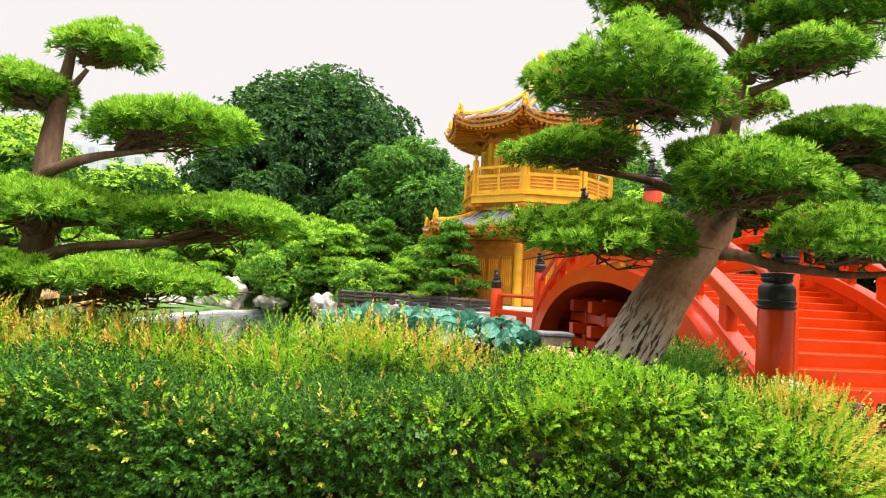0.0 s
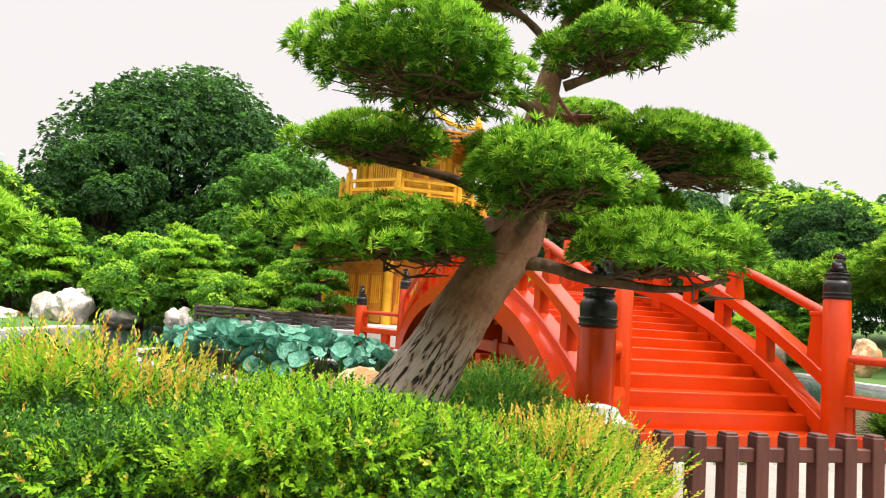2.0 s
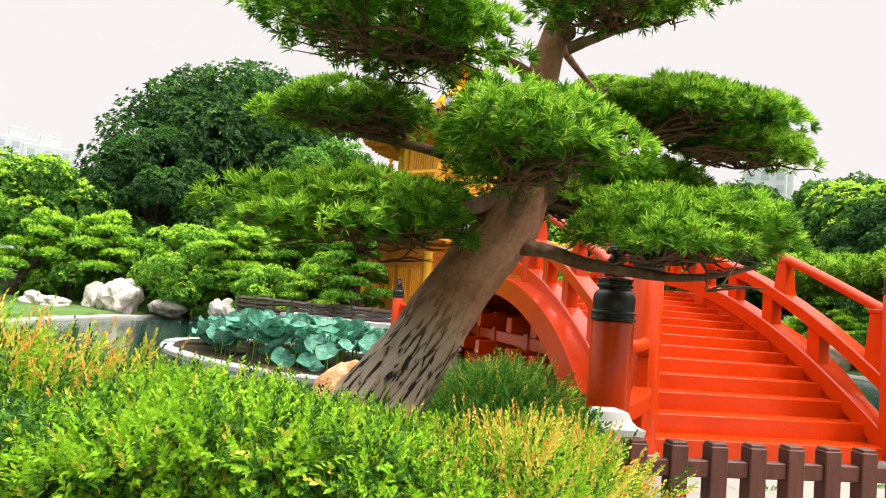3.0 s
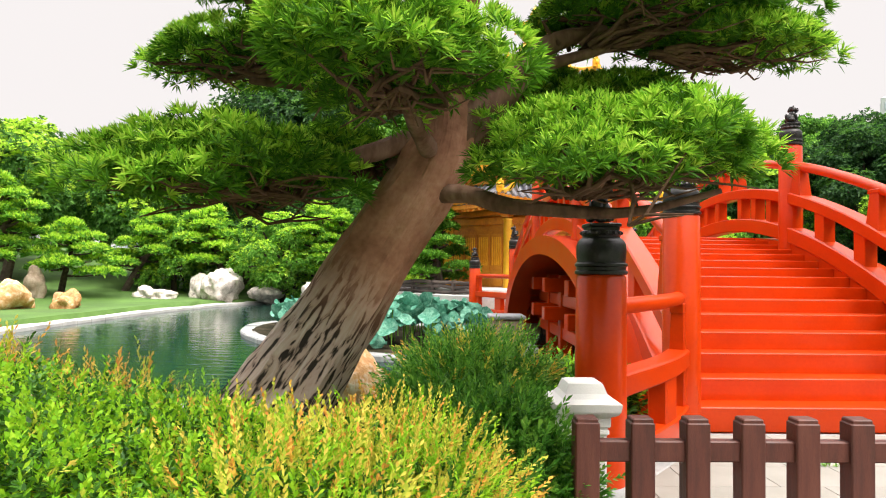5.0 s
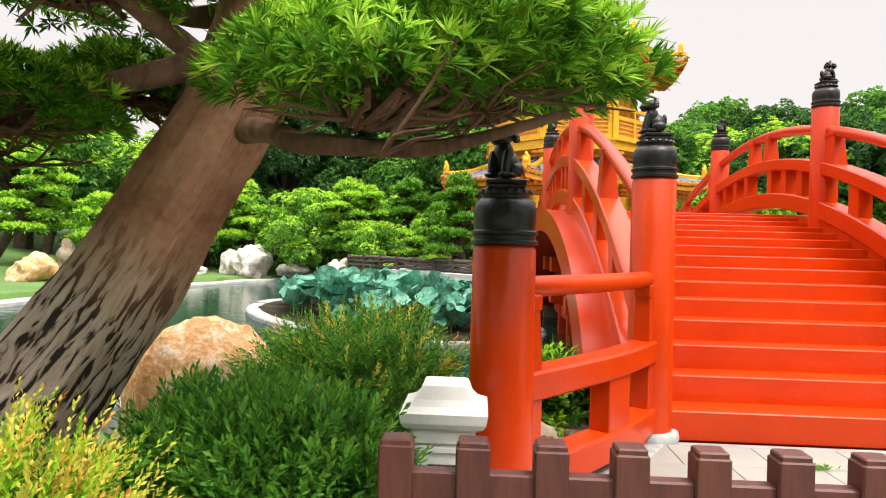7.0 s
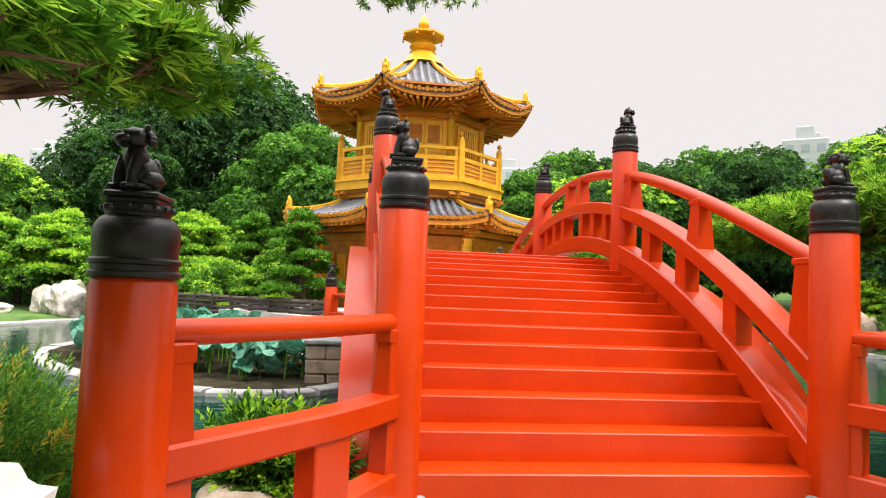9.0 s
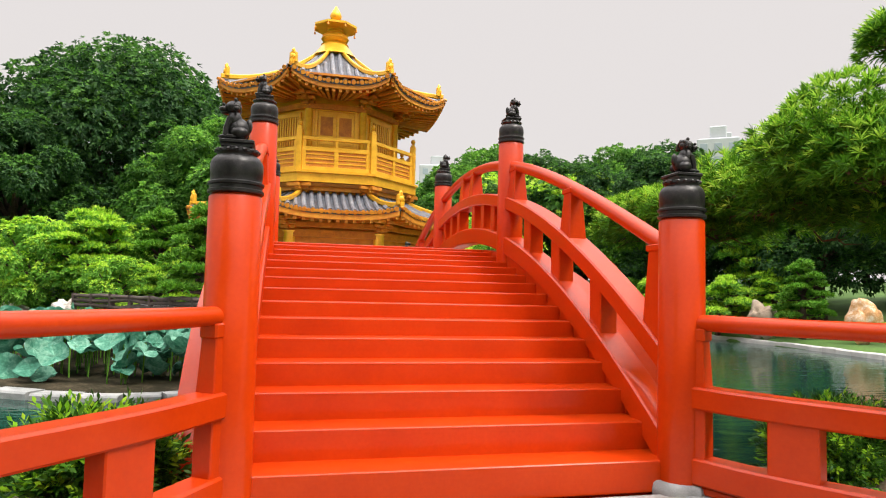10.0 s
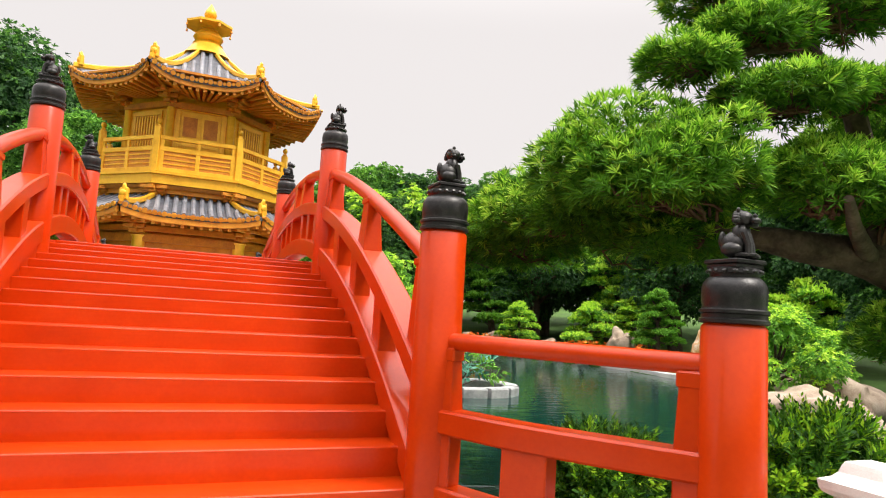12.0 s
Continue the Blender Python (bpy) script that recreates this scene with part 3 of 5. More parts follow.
for u in (-1.1, 1.1):
    for z in (0.68, 0.1):
        part("tie_beam", Geo().box(u - 0.08, u + 0.08, 2.0, SPAN - 2.0, z - 0.1, z + 0.1, 0.012), RED, bridge, smooth=False)


def lion_mesh():
    g = Geo()
    g.ball((0, 0.0, 0.12), (0.075, 0.085, 0.11), 12, 8)              # haunches
    g.ball((0, -0.035, 0.20), (0.062, 0.058, 0.10), 12, 8)           # chest
    for x in (-0.045, 0.045):
        g.tube([(x, -0.06, 0.21), (x, -0.085, 0.12), (x, -0.088, 0.03)], [0.028, 0.024, 0.026], 8)
        g.ball((x, -0.105, 0.035), (0.03, 0.04, 0.022), 8, 5)
        g.ball((x * 1.5, 0.01, 0.08), (0.035, 0.065, 0.055), 8, 6)
        g.ball((x * 1.5, -0.05, 0.035), (0.028, 0.05, 0.022), 8, 5)
        g.ball((x * 1.1, -0.025, 0.385), (0.018, 0.014, 0.022), 7, 5)
        g.ball((x * 0.55, -0.115, 0.345), (0.016, 0.014, 0.014), 7, 5)
    g.ball((0, -0.045, 0.325), (0.062, 0.062, 0.062), 12, 8)          # head
    g.ball((0, -0.115, 0.305), (0.045, 0.035, 0.032), 10, 6)         # muzzle
    g.ball((0, -0.105, 0.27), (0.035, 0.03, 0.014), 10, 5)           # jaw
    for k in range(11):
        a_ = math.pi * (k / 10)
        g.ball((0.072 * math.cos(a_), -0.015, 0.30 + 0.068 * math.sin(a_)), (0.024, 0.026, 0.024), 7, 5)
    g.ball((0, 0.075, 0.16), (0.03, 0.025, 0.07), 8, 6)   # tail
    return g.mesh("lion_figure", BRONZE)


LION = lion_mesh()
R_ = 0.148
CAP = Geo().lathe([(R_ + 0.004, 0.0), (R_ + 0.012, 0.006), (R_ + 0.012, 0.022), (R_ + 0.002, 0.03), (R_ + 0.002, 0.05), (R_ + 0.012, 0.056), (R_ + 0.012, 0.07), (R_, 0.078), (R_ - 0.002, 0.095),
                   (R_ + 0.001, 0.11), (R_ + 0.003, 0.15), (R_ + 0.001, 0.19), (R_ - 0.007, 0.214), (R_ - 0.022, 0.234), (R_ - 0.036, 0.244), (R_ - 0.034, 0.254), (R_ - 0.026, 0.262), (R_ - 0.028, 0.285), (R_ - 0.045, 0.292)], 32)
CAP.box(-0.088, 0.088, -0.098, 0.098, 0.286, 0.312, 0.015).box(-0.096, 0.096, -0.106, 0.106, 0.310, 0.335, 0.012)
for k in range(16):
    a_ = 2 * math.pi * k / 16
    CAP.ball(((R_ - 0.032) * math.cos(a_), (R_ - 0.032) * math.sin(a_), 0.272), (0.017, 0.017, 0.014), 6, 4)
CAP_M = CAP.mesh("cap", BRONZE)


def newel(u, s, z0, z1, facing=0.0, parent=bridge, r=R_):
    g = Geo().lathe([(r + 0.006, z0), (r + 0.006, z0 + 0.3), (r, z1 - 0.02), (r - 0.012, z1 - 0.004), (r - 0.014, z1)], 32)
    p = part("post", g, RED, parent)
    p.location = (u, s, 0)
    c = part("cap", CAP_M, None, p, "dark bronze turned cap")
    c.matrix_basis = pose(0, 0, z1) @ Matrix.Diagonal((0.98, 0.98, 0.91, 1))
    l_ = part("lion_figure", LION, None, p, "small seated dark bronze lion")
    l_.matrix_basis = pose(0, 0, z1 + 0.303, 0, 0, facing) @ Matrix.Diagonal((0.82, 0.76, 0.62, 1))
    return p


for u in (-1.44, 1.44):
    for s in POST_S:
        end = s in (0.0, SPAN)
        newel(u, s, COURT if end else z_low(s) - 0.42, 1.708 if end else 2.975, (90 if u > 0 else -90))
OUT = {(-1, 0): (-2.506, -1.506), (1, 0): (2.343, -1.496), (-1, 1): (-2.3, SPAN + 1.65), (1, 1): (2.4, SPAN + 1.62)}
for (sd, far), (uo, so) in OUT.items():
    face = 180 if far else 0
    newel(uo, so, COURT, 1.22, face + (35 if (sd > 0) != bool(far) else -35))
    si = SPAN if far else 0.0
    ui = sd * 1.44
    bend = -0.16 if not far else 0.16
    ctrl = np.array([(ui, si), ((ui + uo) / 2 - sd * 0.14, (si + so) / 2 - bend * 0.55), (uo, so)])
    base = smooth_line(np.c_[ctrl, np.zeros(3)], 25)

    def lift(zz):
        b_ = base.copy()
        b_[:, 2] = zz
        return b_
    part("wing_handrail", Geo().tube(lift(1.02), 0.054, 14), RED, bridge)
    part("wing_middle_rail", Geo().sweep(lift(0.54), 0.17, 0.145, 0.014), RED, bridge)
    part("wing_bottom_rail", Geo().sweep(lift(0.08), 0.17, 0.17, 0.014), RED, bridge)
    part("sole_plate", Geo().sweep(lift(-0.035)[3:9], 0.10, 0.05, 0.008), RED, bridge)
    part("sole_plate", Geo().sweep(lift(-0.035)[16:22], 0.10, 0.05, 0.008), RED, bridge)
    part("sill_stone", Geo().sweep(lift(COURT - 0.028), 0.30, 0.072, 0.012), KERB, bridge, "grey granite sill")
    ang = math.degrees(math.atan2(so - si, uo - ui))
    for k in (2, 22):
        g = Geo().box(-0.075, 0.075, -0.065, 0.065, 0.59, 0.96, 0.008, taper=(0.72, 0.8))
        g.box(-0.07, 0.07, -0.06, 0.06, 0.90, 0.985, 0.01)
        g.box(-0.075, 0.075, -0.065, 0.065, 0.15, 0.48, 0.008)
        o = part("wing_strut", g, RED, bridge, smooth=False)
        o.matrix_basis = pose(base[k][0], base[k][1], 0, 0, 0, ang)
    o = part("wing_block", Geo().box(-0.14, 0.14, -0.065, 0.065, 0.15, 0.48, 0.008), RED, bridge, smooth=False)
    o.matrix_basis = pose(base[12][0], base[12][1], 0, 0, 0, ang)
    for (pu, ps) in ((ui, si), (uo, so)):
        o = part("post_base", Geo().lathe([(0.21, -0.03), (0.215, 0.0), (0.205, 0.045), (0.185, 0.06), (0.15, 0.062)], 8), KERB, bridge, "grey granite post base")
        o.location = (pu, ps, COURT)
# masonry abutments in the pond
for far, sg in ((0, 1), (SPAN, -1)):
    ab = thing("abutment", "rubble stone abutment below the bridge end", "abutment", at=(BX, BY, 0), rz=BROT, kind="structure")
    rng = np.random.default_rng(8)
    for u_ in np.arange(-2.5, 2.5, 0.42):
        for k in range(3):
            w = 0.40
            g = Geo().box(u_, u_ + w, far + sg * 0.25 - 0.18, far + sg * 0.25 + 0.18, -0.9 + 0.28 * k, -0.63 + 0.28 * k, 0.03)
            part("stone", g, STONE, ab, smooth=False)

# ---- brown picket fence round the court ----
fence = thing("picket_fence", "brown painted picket fence with flat square tops", "fence", at=(2.655, 4.61, 0), rz=6.0)
PICK = Geo().box(-0.052, 0.052, -0.045, 0.045, -0.07, 0.605, 0.006).box(-0.046, 0.046, -0.04, 0.04, 0.6, 0.622, 0.012).mesh("picket", BROWN, False)
for k in range(22):
    o = part("picket", PICK, None, fence)
    o.location = (0.236 * k, 0, 0)
part("fence_rail", Geo().box(-0.05, 5.0, -0.028, 0.028, 0.435, 0.525, 0.006), BROWN, fence, smooth=False)
part("fence_rail", Geo().box(-0.05, 5.0, -0.028, 0.028, 0.10, 0.19, 0.006), BROWN, fence, smooth=False)


# ---- white stone garden lanterns ----
def stone_lantern(at, rz):
    root = thing("stone_lantern", "white carved stone garden lantern with a curved roof", "stone lantern", "stone lanterns by the bridge", at, rz)
    part("body", Geo().box(-0.105, 0.105, -0.105, 0.105, 0.0, 0.5, 0.008).box(-0.125, 0.125, -0.125, 0.125, 0.0, 0.09, 0.01).box(-0.115, 0.115, -0.115, 0.115, 0.44, 0.47, 0.008).box(-0.122, 0.122, -0.122, 0.122, 0.475, 0.535, 0.01), WHITE, root, smooth=False)
    v, f = [], []
    prof = [(0.118, 0.53), (0.150, 0.548), (0.160, 0.565), (0.166, 0.603), (0.150, 0.610), (0.125, 0.622), (0.105, 0.645), (0.094, 0.676), (0.086, 0.694), (0.07, 0.70)]
    for r, z in prof:
        v += [(-r, -r, z), (r, -r, z), (r, r, z), (-r, r, z)]
    for k in range(len(prof) - 1):
        for e in range(4):
            n_ = (e + 1) % 4
            f.append((k * 4 + e, k * 4 + n_, k * 4 + 4 + n_, k * 4 + 4 + e))
    f += [(3, 2, 1, 0), tuple(range(len(v) - 4, len(v)))]
    part("roof", Geo().add(v, f), WHITE, root, smooth=False)
    for rot in (0, 90, 180, 270):
        w = part("window_grille", Geo().box(-0.06, 0.06, -0.112, -0.104, 0.27, 0.40, 0.002), BLACK, root, "dark recessed grille", smooth=False)
        w.matrix_basis = pose(0, 0, 0, 0, 0, rot)
        for x in (-0.03, 0.0, 0.03):
            b_ = part("bar", Geo().box(x - 0.006, x + 0.006, -0.118, -0.109, 0.27, 0.40, 0.002), DARKWOOD, w, smooth=False)
        for z in (0.315, 0.365):
            b_ = part("bar", Geo().box(-0.06, 0.06, -0.12, -0.11, z - 0.006, z + 0.006, 0.002), DARKWOOD, w, smooth=False)


stone_lantern((2.71, 5.20, -0.02), 6.5)
stone_lantern((8.28, 6.02, -0.07), 6.5)


# ---- the golden pagoda on its island ----
PX, PY = 3.45, 25.3
pagoda = thing("pagoda", "two-storey octagonal golden timber pagoda with grey tiled roofs", "pagoda", at=(PX, PY, 0), rz=BROT + 180)
# local frame: each face looks along +y after a turn of 45 degrees times its number
OCT = math.cos(math.pi / 8)


def octo(r, z0, z1, r1=None, inset=0.0):
    g = Geo()
    r1 = r if r1 is None else r1
    v = []
    for rr, z in ((r, z0), (r1, z1)):
        for i in range(8):
            a_ = math.pi / 8 + i * math.pi / 4
            v.append((rr * math.cos(a_), rr * math.sin(a_), z))
    f = [(i, (i + 1) % 8, 8 + (i + 1) % 8, 8 + i) for i in range(8)]
    f += [tuple(range(7, -1, -1)), tuple(range(8, 16))]
    return g.add(v, f)


def face_turn(k):
    return pose(0, 0, 0, 0, 0, 45 * k)


part("stone_base", octo(6.2, -0.3, 0.45), PALE, pagoda, "pale stone plinth", smooth=False)
part("plinth_step", octo(5.6, 0.45, 0.62), PALE, pagoda, smooth=False)
# lower storey in the darker gold: the roof's shadow is put into the colour
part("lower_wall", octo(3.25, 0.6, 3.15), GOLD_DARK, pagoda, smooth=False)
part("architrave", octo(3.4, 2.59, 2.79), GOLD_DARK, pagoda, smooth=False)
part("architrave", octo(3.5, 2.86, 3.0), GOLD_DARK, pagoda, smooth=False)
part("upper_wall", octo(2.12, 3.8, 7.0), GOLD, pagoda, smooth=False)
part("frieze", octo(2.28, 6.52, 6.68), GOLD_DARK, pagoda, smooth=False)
for z0, z1, r0, r1 in ((3.86, 4.0, 2.45, 2.55), (4.0, 4.12, 2.66, 2.66), (4.12, 4.2, 2.76, 2.86), (4.22, 4.48, 2.88, 2.88), (4.48, 4.54, 2.95, 2.95)):
    part("balcony_base", octo(r0, z0, z1, r1), GOLD if z0 > 4.2 else GOLD_DARK, pagoda, smooth=False)


def roof(z_eave, z_top, r_eave, r_top, lift, ribs, name):
    """A concave eight-sided roof: tile rows, hips with ornaments, rafters and eave fascia."""
    root = part(name, octo(r_top + 0.06, z_top - 0.1, z_top + 0.05), TILE, pagoda, "grey tiled roof with golden hips")
    half = r_eave * math.sin(math.pi / 8)

    def surf(x, w, up=0.0):
        # x: -1 to 1 across the face, w: 0 at the eave, 1 at the top
        r = r_eave + (r_top - r_eave) * w
        d = r * OCT
        z = z_eave + (z_top - z_eave) * (0.45 * w + 0.55 * w ** 2.1)
        z += lift * abs(x) ** 3 * (1 - w) ** 2
        return (x * r * math.sin(math.pi / 8), d + 0.10 * abs(x) ** 3 * (1 - w), z + up)
    for k in range(8):
        nx, nw = 12, 10
        v, f = [], []
        for up in (0.0, -0.10):
            for j in range(nw + 1):
                for i in range(nx + 1):
                    v.append(surf(-1 + 2 * i / nx, j / nw, up))
        o_ = (nx + 1) * (nw + 1)
        for j in range(nw):
            for i in range(nx):
                a_ = j * (nx + 1) + i
                f.append((a_, a_ + 1, a_ + nx + 2, a_ + nx + 1))
                f.append((o_ + a_ + nx + 1, o_ + a_ + nx + 2, o_ + a_ + 1, o_ + a_))
        for i in range(nx):
            f.append((i + 1, i, o_ + i, o_ + i + 1))
        s_ = part("roof_slope", Geo().add(v, f), TILE, root)
        s_.matrix_basis = face_turn(k)
        # tile rows run straight up the slope until they meet the hip
        e = Geo()
        for i in range(ribs):
            x0 = -1 + 2 * (i + 0.5) / ribs
            xm = x0 * half
            pts = []
            for j in range(9):
                w = j / 8
                hw = (r_eave + (r_top - r_eave) * w) * math.sin(math.pi / 8)
                if abs(xm) > hw * 0.99:
                    break
                p_ = surf(xm / hw, w, 0.02)
                pts.append(p_)
            if len(pts) > 1:
                o1 = part("tile_roll", Geo().tube(pts, 0.068, 7), TILE_ROLL, root)
                o1.matrix_basis = face_turn(k)
            for dx, rr in ((0.0, 0.066), (half / ribs, 0.045)):
                p_ = surf(min(1.0, x0 + dx / half), 0.0, 0.0)
                e.tube([(p_[0], p_[1] - 0.05, p_[2]), (p_[0], p_[1] + 0.05, p_[2] - 0.02)], rr, 8)
        o2 = part("eave_trim", e, GOLD_DARK, root, "golden eave tile ends")
        o2.matrix_basis = face_turn(k)
        fas = [surf(-1 + 2 * i / 16, 0.02, -0.16) for i in range(17)]
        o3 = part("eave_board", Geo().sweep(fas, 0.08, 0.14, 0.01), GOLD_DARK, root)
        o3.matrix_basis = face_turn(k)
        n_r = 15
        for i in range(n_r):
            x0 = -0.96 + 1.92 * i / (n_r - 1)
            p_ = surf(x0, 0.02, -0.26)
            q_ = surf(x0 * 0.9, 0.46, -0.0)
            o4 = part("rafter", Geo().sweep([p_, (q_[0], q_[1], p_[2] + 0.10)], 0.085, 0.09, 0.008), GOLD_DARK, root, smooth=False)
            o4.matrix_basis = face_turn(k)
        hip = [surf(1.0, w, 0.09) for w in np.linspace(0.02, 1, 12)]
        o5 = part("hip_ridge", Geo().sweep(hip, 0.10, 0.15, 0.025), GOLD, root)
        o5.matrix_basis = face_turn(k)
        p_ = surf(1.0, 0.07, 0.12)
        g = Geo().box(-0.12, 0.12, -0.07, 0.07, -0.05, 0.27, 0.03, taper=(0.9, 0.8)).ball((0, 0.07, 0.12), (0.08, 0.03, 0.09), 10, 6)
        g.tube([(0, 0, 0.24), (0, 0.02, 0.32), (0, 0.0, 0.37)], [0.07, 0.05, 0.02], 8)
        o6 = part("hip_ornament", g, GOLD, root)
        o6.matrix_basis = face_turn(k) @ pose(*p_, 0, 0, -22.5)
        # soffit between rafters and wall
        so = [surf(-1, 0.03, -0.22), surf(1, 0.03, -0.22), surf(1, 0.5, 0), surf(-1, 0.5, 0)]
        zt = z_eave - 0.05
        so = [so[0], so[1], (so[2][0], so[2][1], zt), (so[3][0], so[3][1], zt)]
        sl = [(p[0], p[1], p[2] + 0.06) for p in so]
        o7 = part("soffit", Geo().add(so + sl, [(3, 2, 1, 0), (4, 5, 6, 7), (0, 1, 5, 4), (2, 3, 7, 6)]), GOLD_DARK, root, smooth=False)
        o7.matrix_basis = face_turn(k)
    return root


roof(3.24, 4.0, 4.38, 2.4, 0.18, 15, "lower_roof")
roof(7.0, 8.85, 3.68, 0.5, 0.34, 12, "upper_roof")
fin = part("finial", Geo().lathe([(0.75, 8.80), (0.62, 8.95), (0.5, 9.12), (0.44, 9.2), (0.46, 9.24), (0.36, 9.27), (0.30, 9.31), (0.40, 9.36), (0.46, 9.45), (0.42, 9.55), (0.30, 9.62), (0.33, 9.66), (0.29, 9.70), (0.24, 9.76), (0.28, 9.80)], 20), GOLD, pagoda)
part("canopy", octo(0.72, 9.86, 10.0, 0.26), GOLD_DARK, fin, smooth=False)
part("canopy_rim", octo(0.74, 9.80, 9.87), GOLD, fin, smooth=False)
part("jewel", Geo().lathe([(0.2, 9.98), (0.22, 10.06), (0.13, 10.1), (0.17, 10.16), (0.2, 10.24), (0.16, 10.36), (0.09, 10.48), (0.05, 10.55), (0.02, 10.6)], 14), GOLD, fin)
for k in range(8):
    b_ = part("wind_bell", Geo().lathe([(0.035, -0.10), (0.028, -0.04), (0.012, -0.01), (0.006, 0.05)], 8), GOLD_DARK, fin)
    a_ = math.pi / 8 + k * math.pi / 4
    b_.location = (0.72 * math.cos(a_), 0.72 * math.sin(a_), 9.78)

WF = 2.12 * OCT
WH = 2.12 * math.sin(math.pi / 8)
for k in range(8):
    T = face_turn(k)
    col = part("column", Geo().lathe([(0.12, 4.5), (0.12, 6.55), (0.15, 6.6), (0.19, 6.75)], 12), GOLD, pagoda)
    a_ = math.pi / 8 + k * math.pi / 4
    col.location = (2.12 * math.cos(a_), 2.12 * math.sin(a_), 0)
    col2 = part("column", Geo().lathe([(0.16, 0.6), (0.16, 2.7), (0.2, 2.75)], 12), GOLD, pagoda)
    col2.location = (3.27 * math.cos(a_), 3.27 * math.sin(a_), 0)
    # bracket sets under both eaves
    for r_, z_, s_ in ((2.18, 6.62, 0.8), (3.35, 2.79, 0.8), (2.45, 3.92, 0.55)):
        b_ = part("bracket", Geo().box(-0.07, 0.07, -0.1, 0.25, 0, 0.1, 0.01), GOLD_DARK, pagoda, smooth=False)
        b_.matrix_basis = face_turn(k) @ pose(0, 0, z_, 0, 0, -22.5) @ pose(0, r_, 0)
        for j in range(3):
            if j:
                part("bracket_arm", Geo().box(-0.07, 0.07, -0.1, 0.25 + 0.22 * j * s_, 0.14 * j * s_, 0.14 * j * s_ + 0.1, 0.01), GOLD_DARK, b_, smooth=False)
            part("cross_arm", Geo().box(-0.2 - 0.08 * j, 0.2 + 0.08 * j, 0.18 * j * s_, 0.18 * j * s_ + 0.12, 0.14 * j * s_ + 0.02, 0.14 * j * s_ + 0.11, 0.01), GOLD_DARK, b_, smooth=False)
    # upper storey: doors on four faces, barred windows on the others
    if k % 2 == 0:
        fr = part("door_frame", Geo().box(-WH * 0.78, WH * 0.78, WF, WF + 0.05, 6.48, 6.60, 0.008).box(-WH * 0.78, -WH * 0.68, WF, WF + 0.05, 4.55, 6.50, 0.008).box(WH * 0.68, WH * 0.78, WF, WF + 0.05, 4.55, 6.50, 0.008), GOLD, pagoda, smooth=False)
        fr.matrix_basis = T
        for sx in (-1, 1):
            x0, x1 = sorted((sx * 0.02, sx * WH * 0.66))
            d = part("door_leaf", Geo().box(x0, x1, WF + 0.003, WF + 0.035, 4.55, 6.45, 0.006), GOLD, pagoda, smooth=False)
            d.matrix_basis = T
            part("window_lattice", Geo().box(x0 + 0.07, x1 - 0.07, WF + 0.03, WF + 0.045, 5.74, 6.31, 0.004), GOLD_DARK, d, "brown lattice pane", smooth=False)
            part("door_panel", Geo().box(x0 + 0.07, x1 - 0.07, WF + 0.03, WF + 0.05, 5.46, 5.61, 0.01), GOLD, d, smooth=False)
    else:
        w = part("window_recess", Geo().box(-WH * 0.55, WH * 0.55, WF, WF + 0.02, 5.04, 6.32, 0.004), GOLD_DARK, pagoda, smooth=False)
        w.matrix_basis = T
        for i in range(9):
            x = -WH * 0.5 + WH * i / 8
            part("bar", Geo().box(x - 0.025, x + 0.025, WF + 0.018, WF + 0.05, 5.04, 6.32, 0.006), GOLD, w, smooth=False)
        fr = part("window_frame", Geo().box(-WH * 0.64, WH * 0.64, WF, WF + 0.06, 6.32, 6.45, 0.008).box(-WH * 0.64, WH * 0.64, WF, WF + 0.06, 4.91, 5.04, 0.008)
                  .box(-WH * 0.64, -WH * 0.55, WF, WF + 0.06, 5.04, 6.32, 0.008).box(WH * 0.55, WH * 0.64, WF, WF + 0.06, 5.04, 6.32, 0.008), GOLD, pagoda, smooth=False)
        fr.matrix_basis = T
    # balcony railing, with a post at each corner
    RB = 2.76
    BF, BH = RB * OCT, RB * math.sin(math.pi / 8)
    post_ = part("railing_post", Geo().box(-0.085, 0.085, -0.085, 0.085, 4.55, 5.79, 0.012).box(-0.06, 0.06, -0.06, 0.06, 5.79, 5.85, 0.008).ball((0, 0, 5.95), (0.075, 0.075, 0.09), 10, 6), GOLD, pagoda)
    post_.matrix_basis = face_turn(k) @ pose(0, 0, 0, 0, 0, -22.5) @ pose(0, RB, 0)
    for z0, z1, th in ((5.45, 5.56, 0.05), (5.13, 5.26, 0.045), (4.56, 4.68, 0.05)):
        r_ = part("railing_bar", Geo().box(-BH + 0.07, BH - 0.07, BF - th, BF + th, z0, z1, 0.01), GOLD, pagoda, smooth=False)
        r_.matrix_basis = T
    for x in (-BH + 0.13, 0.0, BH - 0.13):
        r_ = part("railing_baluster", Geo().box(x - 0.06, x + 0.06, BF - 0.04, BF + 0.04, 4.67, 5.16, 0.008).box(x - 0.045, x + 0.045, BF - 0.035, BF + 0.035, 5.23, 5.48, 0.008), GOLD, pagoda, smooth=False)
        r_.matrix_basis = T
    for sx in (-1, 1):
        x0, x1 = sorted((sx * 0.06, sx * (BH - 0.19)))
        pn = part("railing_panel", Geo().box(x0, x1, BF - 0.012, BF + 0.012, 4.67, 5.15, 0.004), GOLD_DARK, pagoda, smooth=False)
        pn.matrix_basis = T
        for z in (4.79, 4.91, 5.04):
            part("slat", Geo().box(x0, x1, BF + 0.008, BF + 0.03, z - 0.018, z + 0.018, 0.004), GOLD, pn, smooth=False)
    # lower storey panels
    LF, LH = 3.25 * OCT, 3.25 * math.sin(math.pi / 8)
